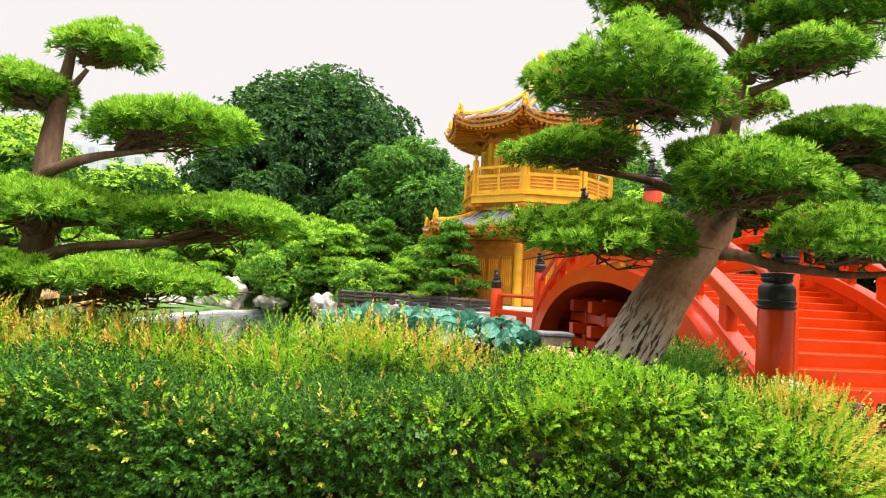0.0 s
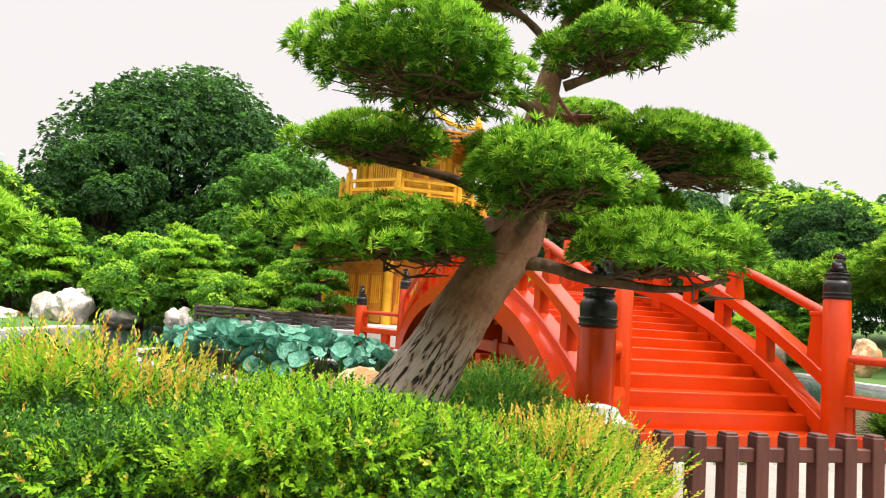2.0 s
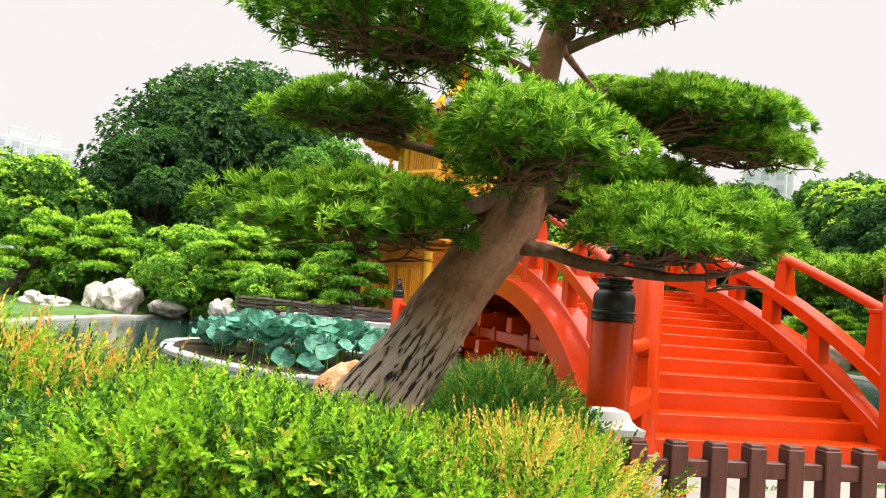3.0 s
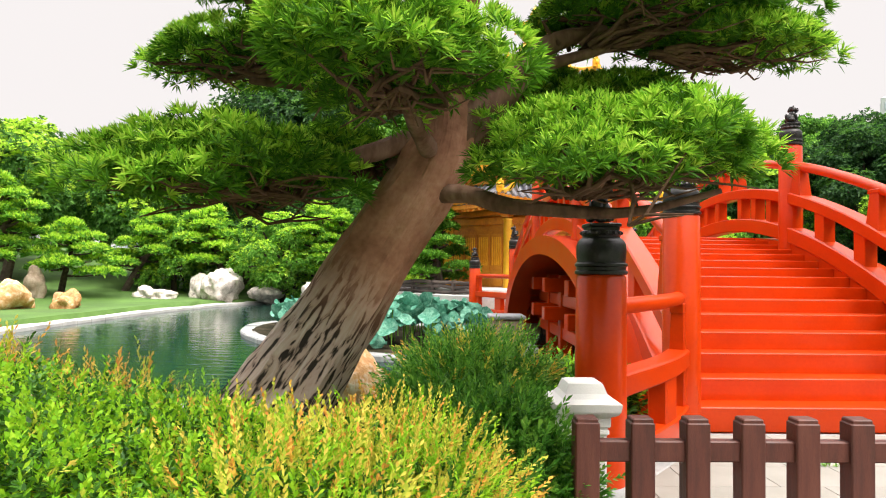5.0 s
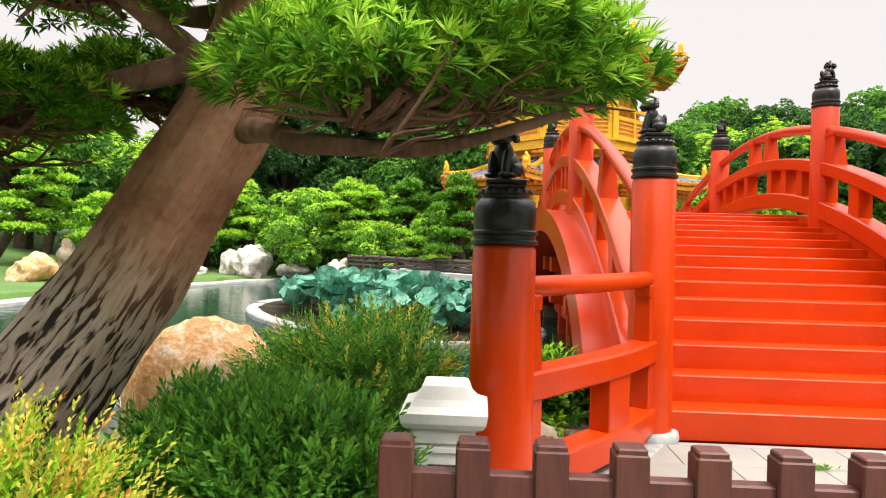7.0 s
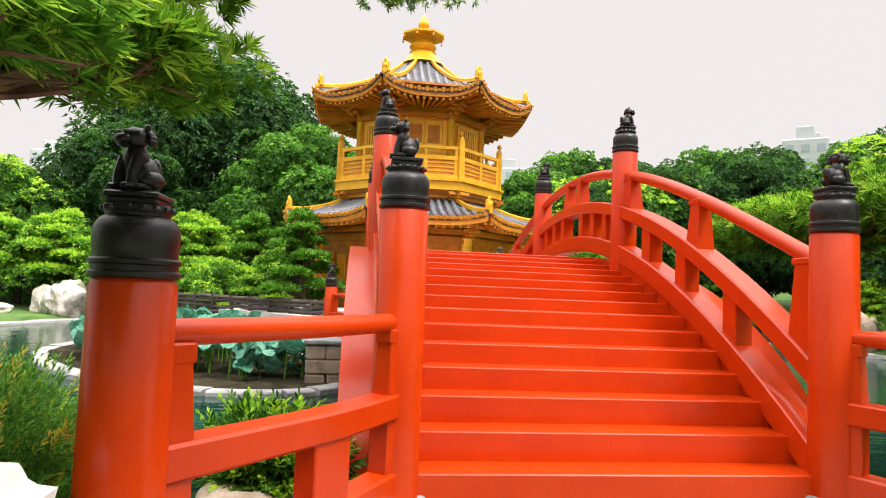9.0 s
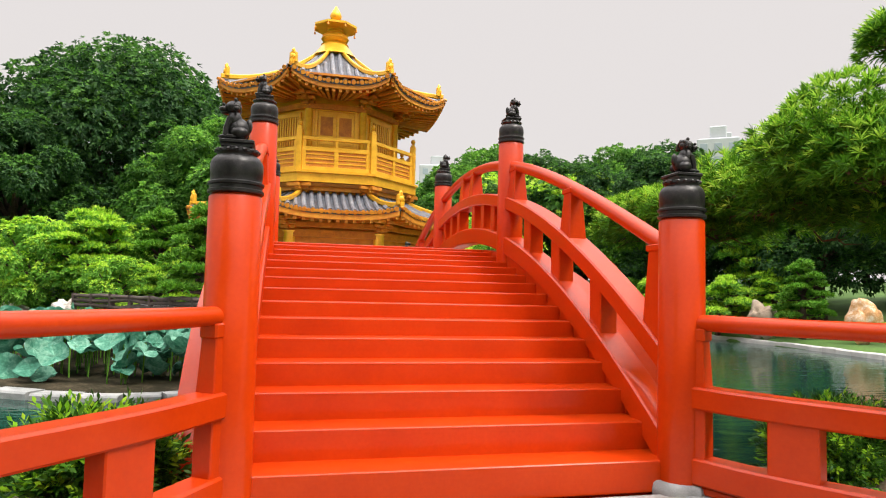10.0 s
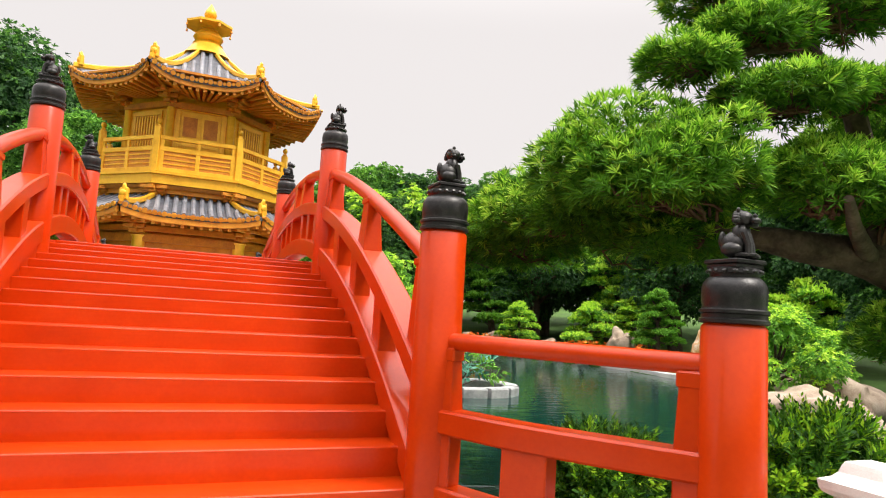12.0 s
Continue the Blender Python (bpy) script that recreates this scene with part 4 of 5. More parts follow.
    for i in range(4):
        x0 = -LH * 0.86 + i * LH * 0.43
        pn = part("lower_panel", Geo().box(x0 + 0.03, x0 + LH * 0.43 - 0.03, LF, LF + 0.05, 0.66, 2.3, 0.01), GOLD_DARK, pagoda, smooth=False)
        pn.matrix_basis = T
        for j in range(5):
            x = x0 + 0.11 + j * (LH * 0.43 - 0.22) / 4
            part("bar", Geo().box(x - 0.02, x + 0.02, LF + 0.045, LF + 0.075, 1.3, 2.2, 0.006), GOLD, pn, smooth=False)


# ---- trees close by ----
def near_tree(name, label, trunk, trunk_r, limbs, pads, seed, base=0, blades=15, length=0.10, width=0.013, dens=520, bark=None, young=0.45, skirt=0.0):
    """A trained podocarpus: trunk, limbs and cloud pads. limbs: lists of points and radii; pads: centre, radii."""
    rng = np.random.default_rng(seed)
    root = thing(name, label, "tree")
    bark = bark or BARK
    line = smooth_line([p for p in trunk], 44)
    rad = np.interp(np.linspace(0, 1, 44), np.linspace(0, 1, len(trunk_r)), trunk_r)
    g = Geo()
    g.tube(line, rad, 28)
    v = g.v[0]
    c = np.repeat(line, 28, axis=0)
    d = unit(v - c)
    ang = np.tile(np.arange(28) / 28 * 2 * np.pi, 44)
    hgt = np.repeat(np.linspace(0, 1, 44), 28)
    ridge = np.sin(ang * 5 + 3 * np.sin(hgt * 5)) * 0.035 + np.sin(ang * 11 + hgt * 22) * 0.028 + rng.normal(0, 0.016, len(v))
    g.v[0] = v + d * (ridge * np.repeat(rad, 28) * (0.5 + 1.6 * (1 - hgt)))[:, None]
    tk = part("trunk", g, OLD_BARK if base else bark, root)
    along = np.repeat(np.r_[0, np.cumsum(np.linalg.norm(np.diff(line, axis=0), axis=1))], 28)
    grain = tk.data.attributes.new("grain", "FLOAT_VECTOR", "POINT")
    rr_ = np.repeat(rad, 28)
    grain.data.foreach_set("vector", np.stack((np.cos(ang) * rr_, np.sin(ang) * rr_, along), axis=1).astype(np.float32).ravel())
    for i, (pts, r0, r1) in enumerate(limbs):
        limb("limb", pts, r0, r1, root, bark, 18, 10, 0.06, seed + i)
    for c, r, anchor in pads:
        area = (r[0] * r[1] + r[0] * r[2] + r[1] * r[2]) * 3.2
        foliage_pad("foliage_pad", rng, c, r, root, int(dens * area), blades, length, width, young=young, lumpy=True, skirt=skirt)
        twigs("twigs", rng, anchor, c, r, root, n=int(10 + 18 * r[0]))
    return root


T0 = (1.96, 4.92, 1.78)
T1 = (2.06, 4.95, 2.5)
near_tree("podocarpus_tree", "leaning trained podocarpus with cloud-pruned pads and flaking bark",
          [(0.83, 4.57, 0.02), (1.11, 4.73, 0.42), (1.45, 4.87, 0.95), (1.72, 4.93, 1.40), T0, (2.01, 4.95, 2.12), T1, (2.15, 4.95, 2.95), (2.3, 4.95, 3.45)],
          [0.30, 0.25, 0.20, 0.18, 0.172, 0.135, 0.105, 0.075, 0.035],
          [([(1.82, 4.94, 1.66), (2.02, 4.95, 1.88), (2.17, 4.96, 2.01), (2.32, 4.97, 2.15), (2.5, 5.0, 2.36), (2.8, 5.05, 2.46)], 0.15, 0.03),
           ([(1.78, 4.97, 1.60), (2.1, 4.78, 1.60), (2.3, 4.62, 1.53), (2.52, 4.5, 1.50), (2.72, 4.47, 1.485), (2.9, 4.4, 1.50), (3.15, 4.4, 1.57)], 0.05, 0.012),
           ([(2.0, 4.93, 1.98), (1.76, 4.82, 1.83), (1.48, 4.66, 1.72), (1.15, 4.55, 1.64)], 0.065, 0.02),
           ([T0, (1.92, 4.45, 1.86), (1.92, 4.15, 1.92)], 0.05, 0.022),
           ([(2.0, 4.95, 2.1), (1.75, 4.95, 2.06), (1.45, 4.95, 2.14), (1.0, 4.97, 2.2)], 0.055, 0.018),
           ([(2.0, 4.82, 2.1), (2.5, 4.95, 2.25), (2.95, 5.05, 2.4)], 0.045, 0.018),
           ([T1, (1.9, 4.6, 2.55), (1.5, 4.45, 2.6)], 0.045, 0.018),
           ([(2.2, 4.85, 2.8), (2.45, 4.75, 2.9), (2.7, 4.65, 2.95)], 0.035, 0.014),
           ([(2.2, 4.85, 2.9), (2.4, 5.8, 3.2), (2.9, 7.0, 3.45), (3.6, 8.3, 3.62)], 0.045, 0.016),
           ([(2.2, 4.85, 2.95), (1.9, 4.8, 3.2), (1.6, 4.75, 3.3)], 0.035, 0.014)],
          [((1.88, 4.02, 1.96), (0.48, 0.46, 0.27), (1.9, 4.3, 1.88)),
           ((1.05, 4.48, 1.62), (0.70, 0.50, 0.22), (1.42, 4.63, 1.69)),
           ((1.42, 5.05, 1.78), (0.42, 0.36, 0.16), (1.7, 4.95, 1.7)),
           ((0.95, 4.98, 2.28), (0.50, 0.42, 0.18), (1.3, 4.9, 2.2)),
           ((2.78, 4.44, 1.68), (0.60, 0.50, 0.23), (2.5, 4.48, 1.51)),
           ((3.02, 5.1, 1.78), (0.33, 0.42, 0.15), (2.8, 4.7, 1.55)),
           ((3.08, 5.1, 2.50), (0.72, 0.52, 0.22), (2.6, 4.97, 2.28)),
           ((3.48, 5.15, 2.36), (0.45, 0.4, 0.16), (2.9, 5.05, 2.35)),
           ((2.85, 5.35, 2.12), (0.45, 0.40, 0.17), (2.5, 5.1, 2.05)),
           ((2.42, 5.42, 2.22), (0.36, 0.34, 0.15), (2.3, 5.1, 2.1)),
           ((3.65, 8.4, 3.72), (0.6, 0.55, 0.18), (3.2, 7.6, 3.5)),
           ((2.35, 5.1, 1.9), (0.35, 0.3, 0.12), (2.1, 4.9, 1.9)),
           ((1.14, 4.2, 2.52), (0.62, 0.52, 0.33), (1.6, 4.5, 2.58)),
           ((1.78, 4.62, 2.22), (0.3, 0.3, 0.12), (1.9, 4.6, 2.2)),
           ((2.30, 4.35, 2.88), (0.43, 0.40, 0.14), (2.4, 4.75, 2.9)),
           ((1.55, 4.80, 3.38), (0.55, 0.45, 0.17), (1.8, 4.8, 3.22)),
           ((2.75, 4.8, 3.32), (0.62, 0.5, 0.18), (2.35, 4.85, 3.1)),
           ((2.25, 4.9, 3.7), (0.6, 0.5, 0.2), (2.27, 4.85, 3.3))],
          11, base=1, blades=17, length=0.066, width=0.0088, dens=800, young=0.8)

near_tree("podocarpus_tree", "layered podocarpus tree with broad bright green pads above the hedge",
          [(-3.1, 4.6, 0.0), (-2.95, 4.6, 0.7), (-2.80, 4.65, 1.4), (-2.80, 4.7, 2.1), (-2.70, 4.7, 2.8)],
          [0.14, 0.11, 0.10, 0.075, 0.03],
          [([(-2.85, 4.6, 1.25), (-2.5, 4.55, 1.38), (-2.0, 4.6, 1.45), (-1.5, 4.8, 1.52)], 0.05, 0.018),
           ([(-2.8, 4.65, 1.9), (-2.4, 4.5, 2.0), (-1.95, 4.4, 2.06)], 0.045, 0.016),
           ([(-2.93, 4.6, 0.9), (-2.6, 4.4, 1.0), (-2.1, 4.3, 1.1)], 0.045, 0.016),
           ([(-2.76, 4.68, 2.4), (-2.55, 4.65, 2.65)], 0.035, 0.015)],
          [((-1.62, 4.85, 1.60), (0.72, 0.5, 0.20), (-2.0, 4.6, 1.45)),
           ((-2.75, 4.6, 1.62), (0.62, 0.5, 0.22), (-2.7, 4.55, 1.4)),
           ((-1.88, 4.45, 2.18), (0.58, 0.45, 0.19), (-2.3, 4.5, 2.02)),
           ((-2.45, 4.75, 2.80), (0.38, 0.34, 0.17), (-2.6, 4.65, 2.65)),
           ((-3.15, 4.7, 2.46), (0.50, 0.45, 0.20), (-2.8, 4.7, 2.35)),
           ((-1.95, 4.35, 1.16), (0.62, 0.45, 0.15), (-2.3, 4.35, 1.08)),
           ((-2.95, 4.4, 1.12), (0.55, 0.4, 0.18), (-2.9, 4.5, 1.0))],
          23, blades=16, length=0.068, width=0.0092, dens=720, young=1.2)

near_tree("podocarpus_tree", "old spreading podocarpus with a drooping green canopy and level trunk",
          [(12.6, 8.2, -0.1), (12.1, 8.0, 0.9), (11.2, 7.8, 1.5), (10.2, 7.7, 1.8), (9.5, 7.75, 1.88), (8.9, 7.95, 1.98)],
          [0.3, 0.24, 0.18, 0.15, 0.12, 0.05],
          [([(10.2, 7.7, 1.8), (9.6, 7.3, 1.95), (9.2, 7.0, 2.1)], 0.08, 0.03),
           ([(10.3, 7.7, 1.8), (10.15, 7.7, 2.5), (9.9, 7.65, 3.1), (9.5, 7.7, 3.5), (9.7, 8.1, 4.2)], 0.12, 0.04),
           ([(9.9, 7.65, 3.1), (9.4, 7.5, 2.9), (8.9, 7.4, 2.78)], 0.045, 0.018),
           ([(9.6, 7.7, 3.4), (9.0, 7.6, 3.3), (8.4, 7.6, 3.0)], 0.04, 0.015),
           ([(9.3, 7.8, 1.92), (8.6, 9.2, 2.05), (8.2, 10.2, 2.05)], 0.07, 0.03)],
          [((8.10, 7.75, 2.24), (0.86, 0.85, 0.44), (8.9, 7.9, 1.95)),
           ((8.7, 8.3, 1.95), (0.6, 0.6, 0.36), (9.0, 8.0, 1.95)),
           ((8.15, 8.9, 2.06), (0.8, 0.95, 0.36), (8.6, 8.6, 1.95)),
           ((8.0, 10.2, 2.0), (0.8, 1.1, 0.34), (8.4, 9.6, 1.95)),
           ((8.3, 11.6, 2.05), (0.8, 1.0, 0.40), (8.3, 10.6, 1.95)),
           ((9.45, 7.4, 2.24), (0.58, 0.62, 0.32), (9.4, 7.3, 1.98)),
           ((10.3, 7.2, 2.2), (0.8, 0.7, 0.38), (10.2, 7.7, 1.8)),
           ((11.2, 7.6, 2.3), (0.9, 0.9, 0.4), (11.1, 7.8, 1.6)),
           ((9.0, 7.38, 2.84), (0.50, 0.48, 0.19), (9.3, 7.5, 2.85)),
           ((8.36, 7.6, 3.08), (0.32, 0.36, 0.17), (8.8, 7.6, 3.2)),
           ((8.92, 7.6, 3.38), (0.44, 0.42, 0.20), (9.2, 7.6, 3.35)),
           ((9.75, 7.4, 3.0), (0.45, 0.42, 0.16), (9.9, 7.6, 3.1)),
           ((9.7, 7.7, 3.75), (0.65, 0.6, 0.24), (9.6, 7.7, 3.6)),
           ((9.2, 8.2, 4.1), (0.6, 0.6, 0.24), (9.6, 8.0, 4.0)),
           ((10.4, 8.0, 4.3), (0.8, 0.8, 0.3), (9.8, 8.0, 4.0)),
           ((9.9, 8.4, 4.8), (0.8, 0.7, 0.35), (9.7, 8.1, 4.2)),
           ((10.9, 7.6, 1.2), (0.8, 0.6, 0.28), (11.2, 7.8, 1.5)),
           ((11.2, 8.2, 3.0), (0.9, 0.8, 0.35), (10.6, 7.9, 2.4))],
          37, blades=14, length=0.10, width=0.0125, dens=520, bark=BARK_DARK, young=0.6, skirt=0.3)


# ---- hedge and shrubs ----
def shoots(rng, p, axis, n, length, leaf_len, width, bend=0.35, spread=0.9):
    """Feathery shoots: n leaves up each bending stem, left and right in turn."""
    k = len(p)
    axis = unit(axis)
    t1 = unit(np.cross(axis, rng.normal(size=(k, 3))))
    t2 = np.cross(axis, t1)
    lean = unit(axis * 1.0 + t1 * rng.normal(0, bend, (k, 1)) + t2 * rng.normal(0, bend, (k, 1)))
    ln = length * rng.uniform(0.5, 1.2, (k, 1))
    out = []
    for j in range(n):
        w = (j + 0.6) / n
        b = p + axis * ln * w * 0.55 + lean * ln * w * 0.45
        ph = (j % 2) * np.pi + rng.normal(0, 0.5, (k, 1)) + j * 0.55
        sp = spread * (1.15 - 0.75 * w)
        d = unit(lean * np.cos(sp) + (t1 * np.cos(ph) + t2 * np.sin(ph)) * np.sin(sp))
        sd = unit(np.cross(d, axis + 0.2 * rng.normal(size=(k, 3))))
        ll = leaf_len * rng.uniform(0.7, 1.2, (k, 1)) * (1.1 - 0.4 * w)
        m_ = b + d * ll * 0.5
        tip = b + d * ll
        tip[:, 2] -= 0.08 * ll[:, 0]
        out.append(np.stack((b, m_ - sd * width / 2, tip, m_ + sd * width / 2), axis=1))
    return np.stack(out, axis=1).reshape(-1, 3)


def hedge_body(rng, x0, x1, y0, y1, top, per_m2):
    """Points and normals over a soft-edged clipped block; top(x, y) is its height."""
    n = int((x1 - x0) * (y1 - y0 + 2 * 0.8) * per_m2)
    pts, nr = [], []
    area_top, area_f = (x1 - x0) * (y1 - y0), (x1 - x0) * 0.75
    area_e = (y1 - y0) * 0.75
    tot = area_top + area_f * 1.6 + area_e
    for part_, ar in (("top", area_top), ("front", area_f * 1.6), ("end", area_e)):
        m = int(n * ar / tot)
        x, y = rng.uniform(x0, x1, m), rng.uniform(y0, y1, m)
        z = top(x, y)
        nn = np.tile((0.0, -0.15, 1.0), (m, 1))
        if part_ == "front":
            z = z * rng.uniform(0.0, 1.0, m)
            y = y0 + 0.05 * np.sin(x * 3.1) + 0.05 * np.sin(z * 9 + x * 5) + rng.uniform(-0.03, 0.05, m) + 0.10 * np.clip((z - 0.62) / 0.2, 0, 1)
            nn = np.tile((0.0, -1.0, 0.45), (m, 1))
        if part_ == "end":
            z = z * rng.uniform(0.0, 1.0, m)
            x = x1 + 0.05 * np.sin(y * 4 + z * 7) + rng.uniform(-0.03, 0.05, m)
            nn = np.tile((1.0, 0.0, 0.45), (m, 1))
        pts.append(np.stack((x, y, z), axis=1))
        nr.append(unit(nn + rng.normal(0, 0.35, (m, 3))))
    return np.concatenate(pts), np.concatenate(nr)


rngh = np.random.default_rng(4)


def hedge_top(x, y):
    return 0.70 + 0.09 * np.clip((x + 0.2) / 0.7, 0, 1) + 0.04 * np.sin(x * 2.3) + 0.035 * np.sin(x * 5.1 + y * 3) - 0.14 * np.clip((x - 1.3) / 0.5, 0, 1)


def sprays(rng, base, out, per, n, length, leaf_len, width, open_=0.55, bend=0.3, spread=0.85):
    """Tufts of feathery shoots that fan out from each base point."""
    k = len(base)
    c = np.repeat(base, per, axis=0)
    fan = rng.normal(0, 1, (k * per, 3)) * (open_, open_, 0.15)
    ax = unit(np.repeat(out, per, axis=0) + fan)
    c = c + fan * 0.045 + rng.normal(0, 0.012, c.shape)
    return shoots(rng, c, ax, n, length, leaf_len, width, bend=bend, spread=spread)


def tinted(rng, k, per, n, young, tip, rusty, low=0.22, high=0.5):
    """Leaf by leaf from old green at the foot of a shoot to young and tinted at its end."""
    idx = np.zeros((k, per, n), dtype=int)
    a = rng.random((k, per)) < np.asarray(young)[:, None]
    b = rng.random((k, per)) < np.asarray(tip)[:, None]
    c = rng.random((k, per)) < np.asarray(rusty)[:, None]
    w = np.arange(n) / n
    idx[a[..., None] & (w > low)] = 1
    idx[b[..., None] & (w > high)] = 2
    idx[c[..., None] & (w > high + 0.15)] = 3
    return idx.ravel()


hedge = thing("hedge", "clipped dark green hedge with young shoots on top", "hedge")
pc, nc = hedge_body(rngh, -5.2, 1.75, 2.95, 3.75, hedge_top, 760)
v = shoots(rngh, pc, nc, 18, 0.125, 0.029, 0.0112, spread=1.1)
yy = rngh.random(len(pc))
patch = np.sin(pc[:, 0] * 3.3 + 1.5 * np.sin(pc[:, 2] * 6)) + np.sin(pc[:, 0] * 7.9 + pc[:, 2] * 11)
idx = np.where(yy < 0.04 + 0.12 * (pc[:, 2] > 0.6) * (patch > 0) + 0.14 * (patch > 1.0) + 0.5 * np.clip((pc[:, 0] - 0.1) / 0.5, 0, 1) * (pc[:, 2] > 0.35), 1, 0)
idx = np.repeat(idx, 18).reshape(-1, 18)
idx[yy > 0.985, 10:] = 2
idx[idx[:, 0] == 1, :6] = 0
part("foliage", leaf_mesh("foliage", v, [HEDGE, HEDGE_NEW, TIP], idx.ravel()), None, hedge)
# fans of fresh sprays along the upper edge and over the top
n, per, L = 620, 8, 19
x = rngh.uniform(-5.2, 1.6, n)
y = 2.93 + 0.75 * rngh.random(n) ** 1.5
base = np.stack((x, y, hedge_top(x, y) - rngh.uniform(0.03, 0.12, n)), axis=1)
fresh = np.clip(0.14 + 0.7 * np.clip((x + 0.1) / 0.6, 0, 1) + 0.25 * np.sin(x * 2.9 + 1), 0, 1)
v = sprays(rngh, base, np.stack((0.15 * np.sin(x * 9), -0.55 + 0.3 * (y - 2.9), np.full(n, 0.8)), axis=1), per, L, 0.16, 0.030, 0.0095, open_=0.5)
part("young_growth", leaf_mesh("young_growth", v, [HEDGE, HEDGE_NEW, TIP, RUST], tinted(rngh, n, per, L, fresh, 0.12 + 0 * x, 0.10 * (x < 0.2), 0.2)), None, hedge, "fresh green sprays")
# solid soil-coloured box added inside; it gives the dark of the shaded gaps
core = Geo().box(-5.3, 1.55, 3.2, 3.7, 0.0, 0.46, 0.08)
part("branchwork", core, SOIL, hedge, "solid dark core in place of the shaded inside", smooth=False)

# looser back row with yellow and rusty tips
back = thing("shrub_row", "loose shrub row with feathery yellow and rust-tipped shoots", "shrub")
n, per, L = 600, 9, 24
x = rngh.uniform(-5.2, 1.25, n)
y = rngh.uniform(3.72, 4.5, n)
crest = 0.47 + 0.30 * np.clip((0.55 - x) / 0.6, 0, 1) + 0.05 * np.sin(x * 1.9 + 1) + 0.05 * np.sin(x * 4.7 + y * 4) + 0.04 * np.sin(x * 11)
base = np.stack((x, y, crest - rngh.uniform(0.0, 0.16, n)), axis=1)
v = sprays(rngh, base, np.tile((0.0, -0.12, 1.0), (n, 1)), per, L, 0.31, 0.042, 0.0105, open_=0.45, bend=0.3, spread=0.8)
warm = np.clip(0.6 + 0.35 * np.sin(x * 2.1 + 0.6), 0.25, 0.95)
part("foliage", leaf_mesh("foliage", v, [HEDGE, HEDGE_NEW, TIP, RUST], tinted(rngh, n, per, L, 0.75 + 0 * x, 0.6 * warm, 0.42 * warm * (x < 0.9))), None, back)
# two more dark boxes stand in for the shaded inside of the row
part("branchwork", Geo().box(-5.3, -0.1, 3.75, 4.55, 0.0, 0.60, 0.1).box(-0.08, 1.2, 3.76, 4.4, 0.0, 0.34, 0.1), SOIL, back, "solid dark core in place of the shaded inside", smooth=False)


def bush(name, label, c, r, n, mats, seed, shares, length=0.16, leaf_len=0.05, width=0.015, leaves=11, at_z=0.0):
    rng = np.random.default_rng(seed)
    root = thing(name, label, "shrub", at=(c[0], c[1], at_z))
    p, nr, h = dome_points(rng, n, (0, 0, c[2] - at_z), r, low=-0.55, fill=0.25, lumps=0.22)
    p[:, 2] = np.maximum(p[:, 2], 0.02)
    v = shoots(rng, p, nr + np.array((0, 0, 0.5)), leaves, length, leaf_len, width, spread=1.15)
    idx = rng.choice(len(mats), size=len(p), p=shares)
    part("foliage", leaf_mesh("foliage", v, mats, np.repeat(idx, leaves)), None, root)
    g = Geo()
    for k in range(14):
        e = p[rng.integers(len(p))] * 0.8
        g.tube([(rng.normal() * 0.04, rng.normal() * 0.04, 0.0), e * 0.5 + rng.normal(size=3) * 0.03, e], [0.014, 0.01, 0.004], 5)
    part("stems", g, TWIG, root)
    return root


def feathery(name, label, c, r, tufts, seed, young, tip, rusty, length=0.24, leaf_len=0.036, width=0.0085, per=7, leaves=22, mats=None, at_z=-0.07):
    """A low shrub of plume-like shoots over a dome."""
    rng = np.random.default_rng(seed)
    root = thing(name, label, "shrub", at=(c[0], c[1], at_z))
    p, nr, h = dome_points(rng, tufts, (0, 0, c[2] - at_z), (r[0] * 0.8, r[1] * 0.8, r[2] * 0.8), low=-0.5, fill=0.3, lumps=0.25)
    p[:, 2] = np.maximum(p[:, 2], 0.03)
    k = len(p)
    v = sprays(rng, p, nr + np.array((0, 0, 0.7)), per, leaves, length, leaf_len, width, open_=0.4)
    one = np.ones(k)
    lit = np.clip(h * 1.5 + 0.5, 0.15, 1)
    part("foliage", leaf_mesh("foliage", v, mats or [HEDGE, HEDGE_NEW, TIP, RUST], tinted(rng, k, per, leaves, young * one, tip * lit, rusty * lit)), None, root)
    for _ in range(12):
        e = p[rng.integers(k)] * 0.8
        part("stem", Geo().tube([(rng.normal() * 0.04, rng.normal() * 0.04, 0.0), e * 0.5 + rng.normal(size=3) * 0.03, e], [0.014, 0.01, 0.004], 5), TWIG, root)
    return root


feathery("golden_shrub", "golden yellow shrub with feathery tips at the hedge end", (1.66, 3.36, 0.38), (0.46, 0.44, 0.38), 290, 51, 0.8, 0.55, 0.14, leaf_len=0.027, leaves=32)
feathery("golden_shrub", "low golden shrub with orange tips", (1.92, 3.72, 0.36), (0.44, 0.42, 0.36), 280, 52, 0.8, 0.62, 0.22, leaf_len=0.027, leaves=32)
feathery("green_shrub", "dark green rounded shrub beside the stone lantern", (2.12, 4.85, 0.26), (0.56, 0.44, 0.36), 380, 53, 0.35, 0.0, 0.0, length=0.17, leaf_len=0.055, width=0.0135, leaves=16, mats=[SHRUB, MIDLEAF, TIP, RUST])
feathery("green_shrub", "upright feathery green shrub near the bridge rail", (2.15, 5.95, 0.34), (0.5, 0.45, 0.44), 320, 54, 0.6, 0.12, 0.02, length=0.26, leaf_len=0.045, width=0.010, mats=[SHRUB, MIDLEAF, TIP, RUST])
feathery("green_shrub", "bright green shrub with pale young shoots by the pond", (0.78, 4.1, 0.26), (0.42, 0.4, 0.34), 170, 55, 0.75, 0.3, 0.1, length=0.3)
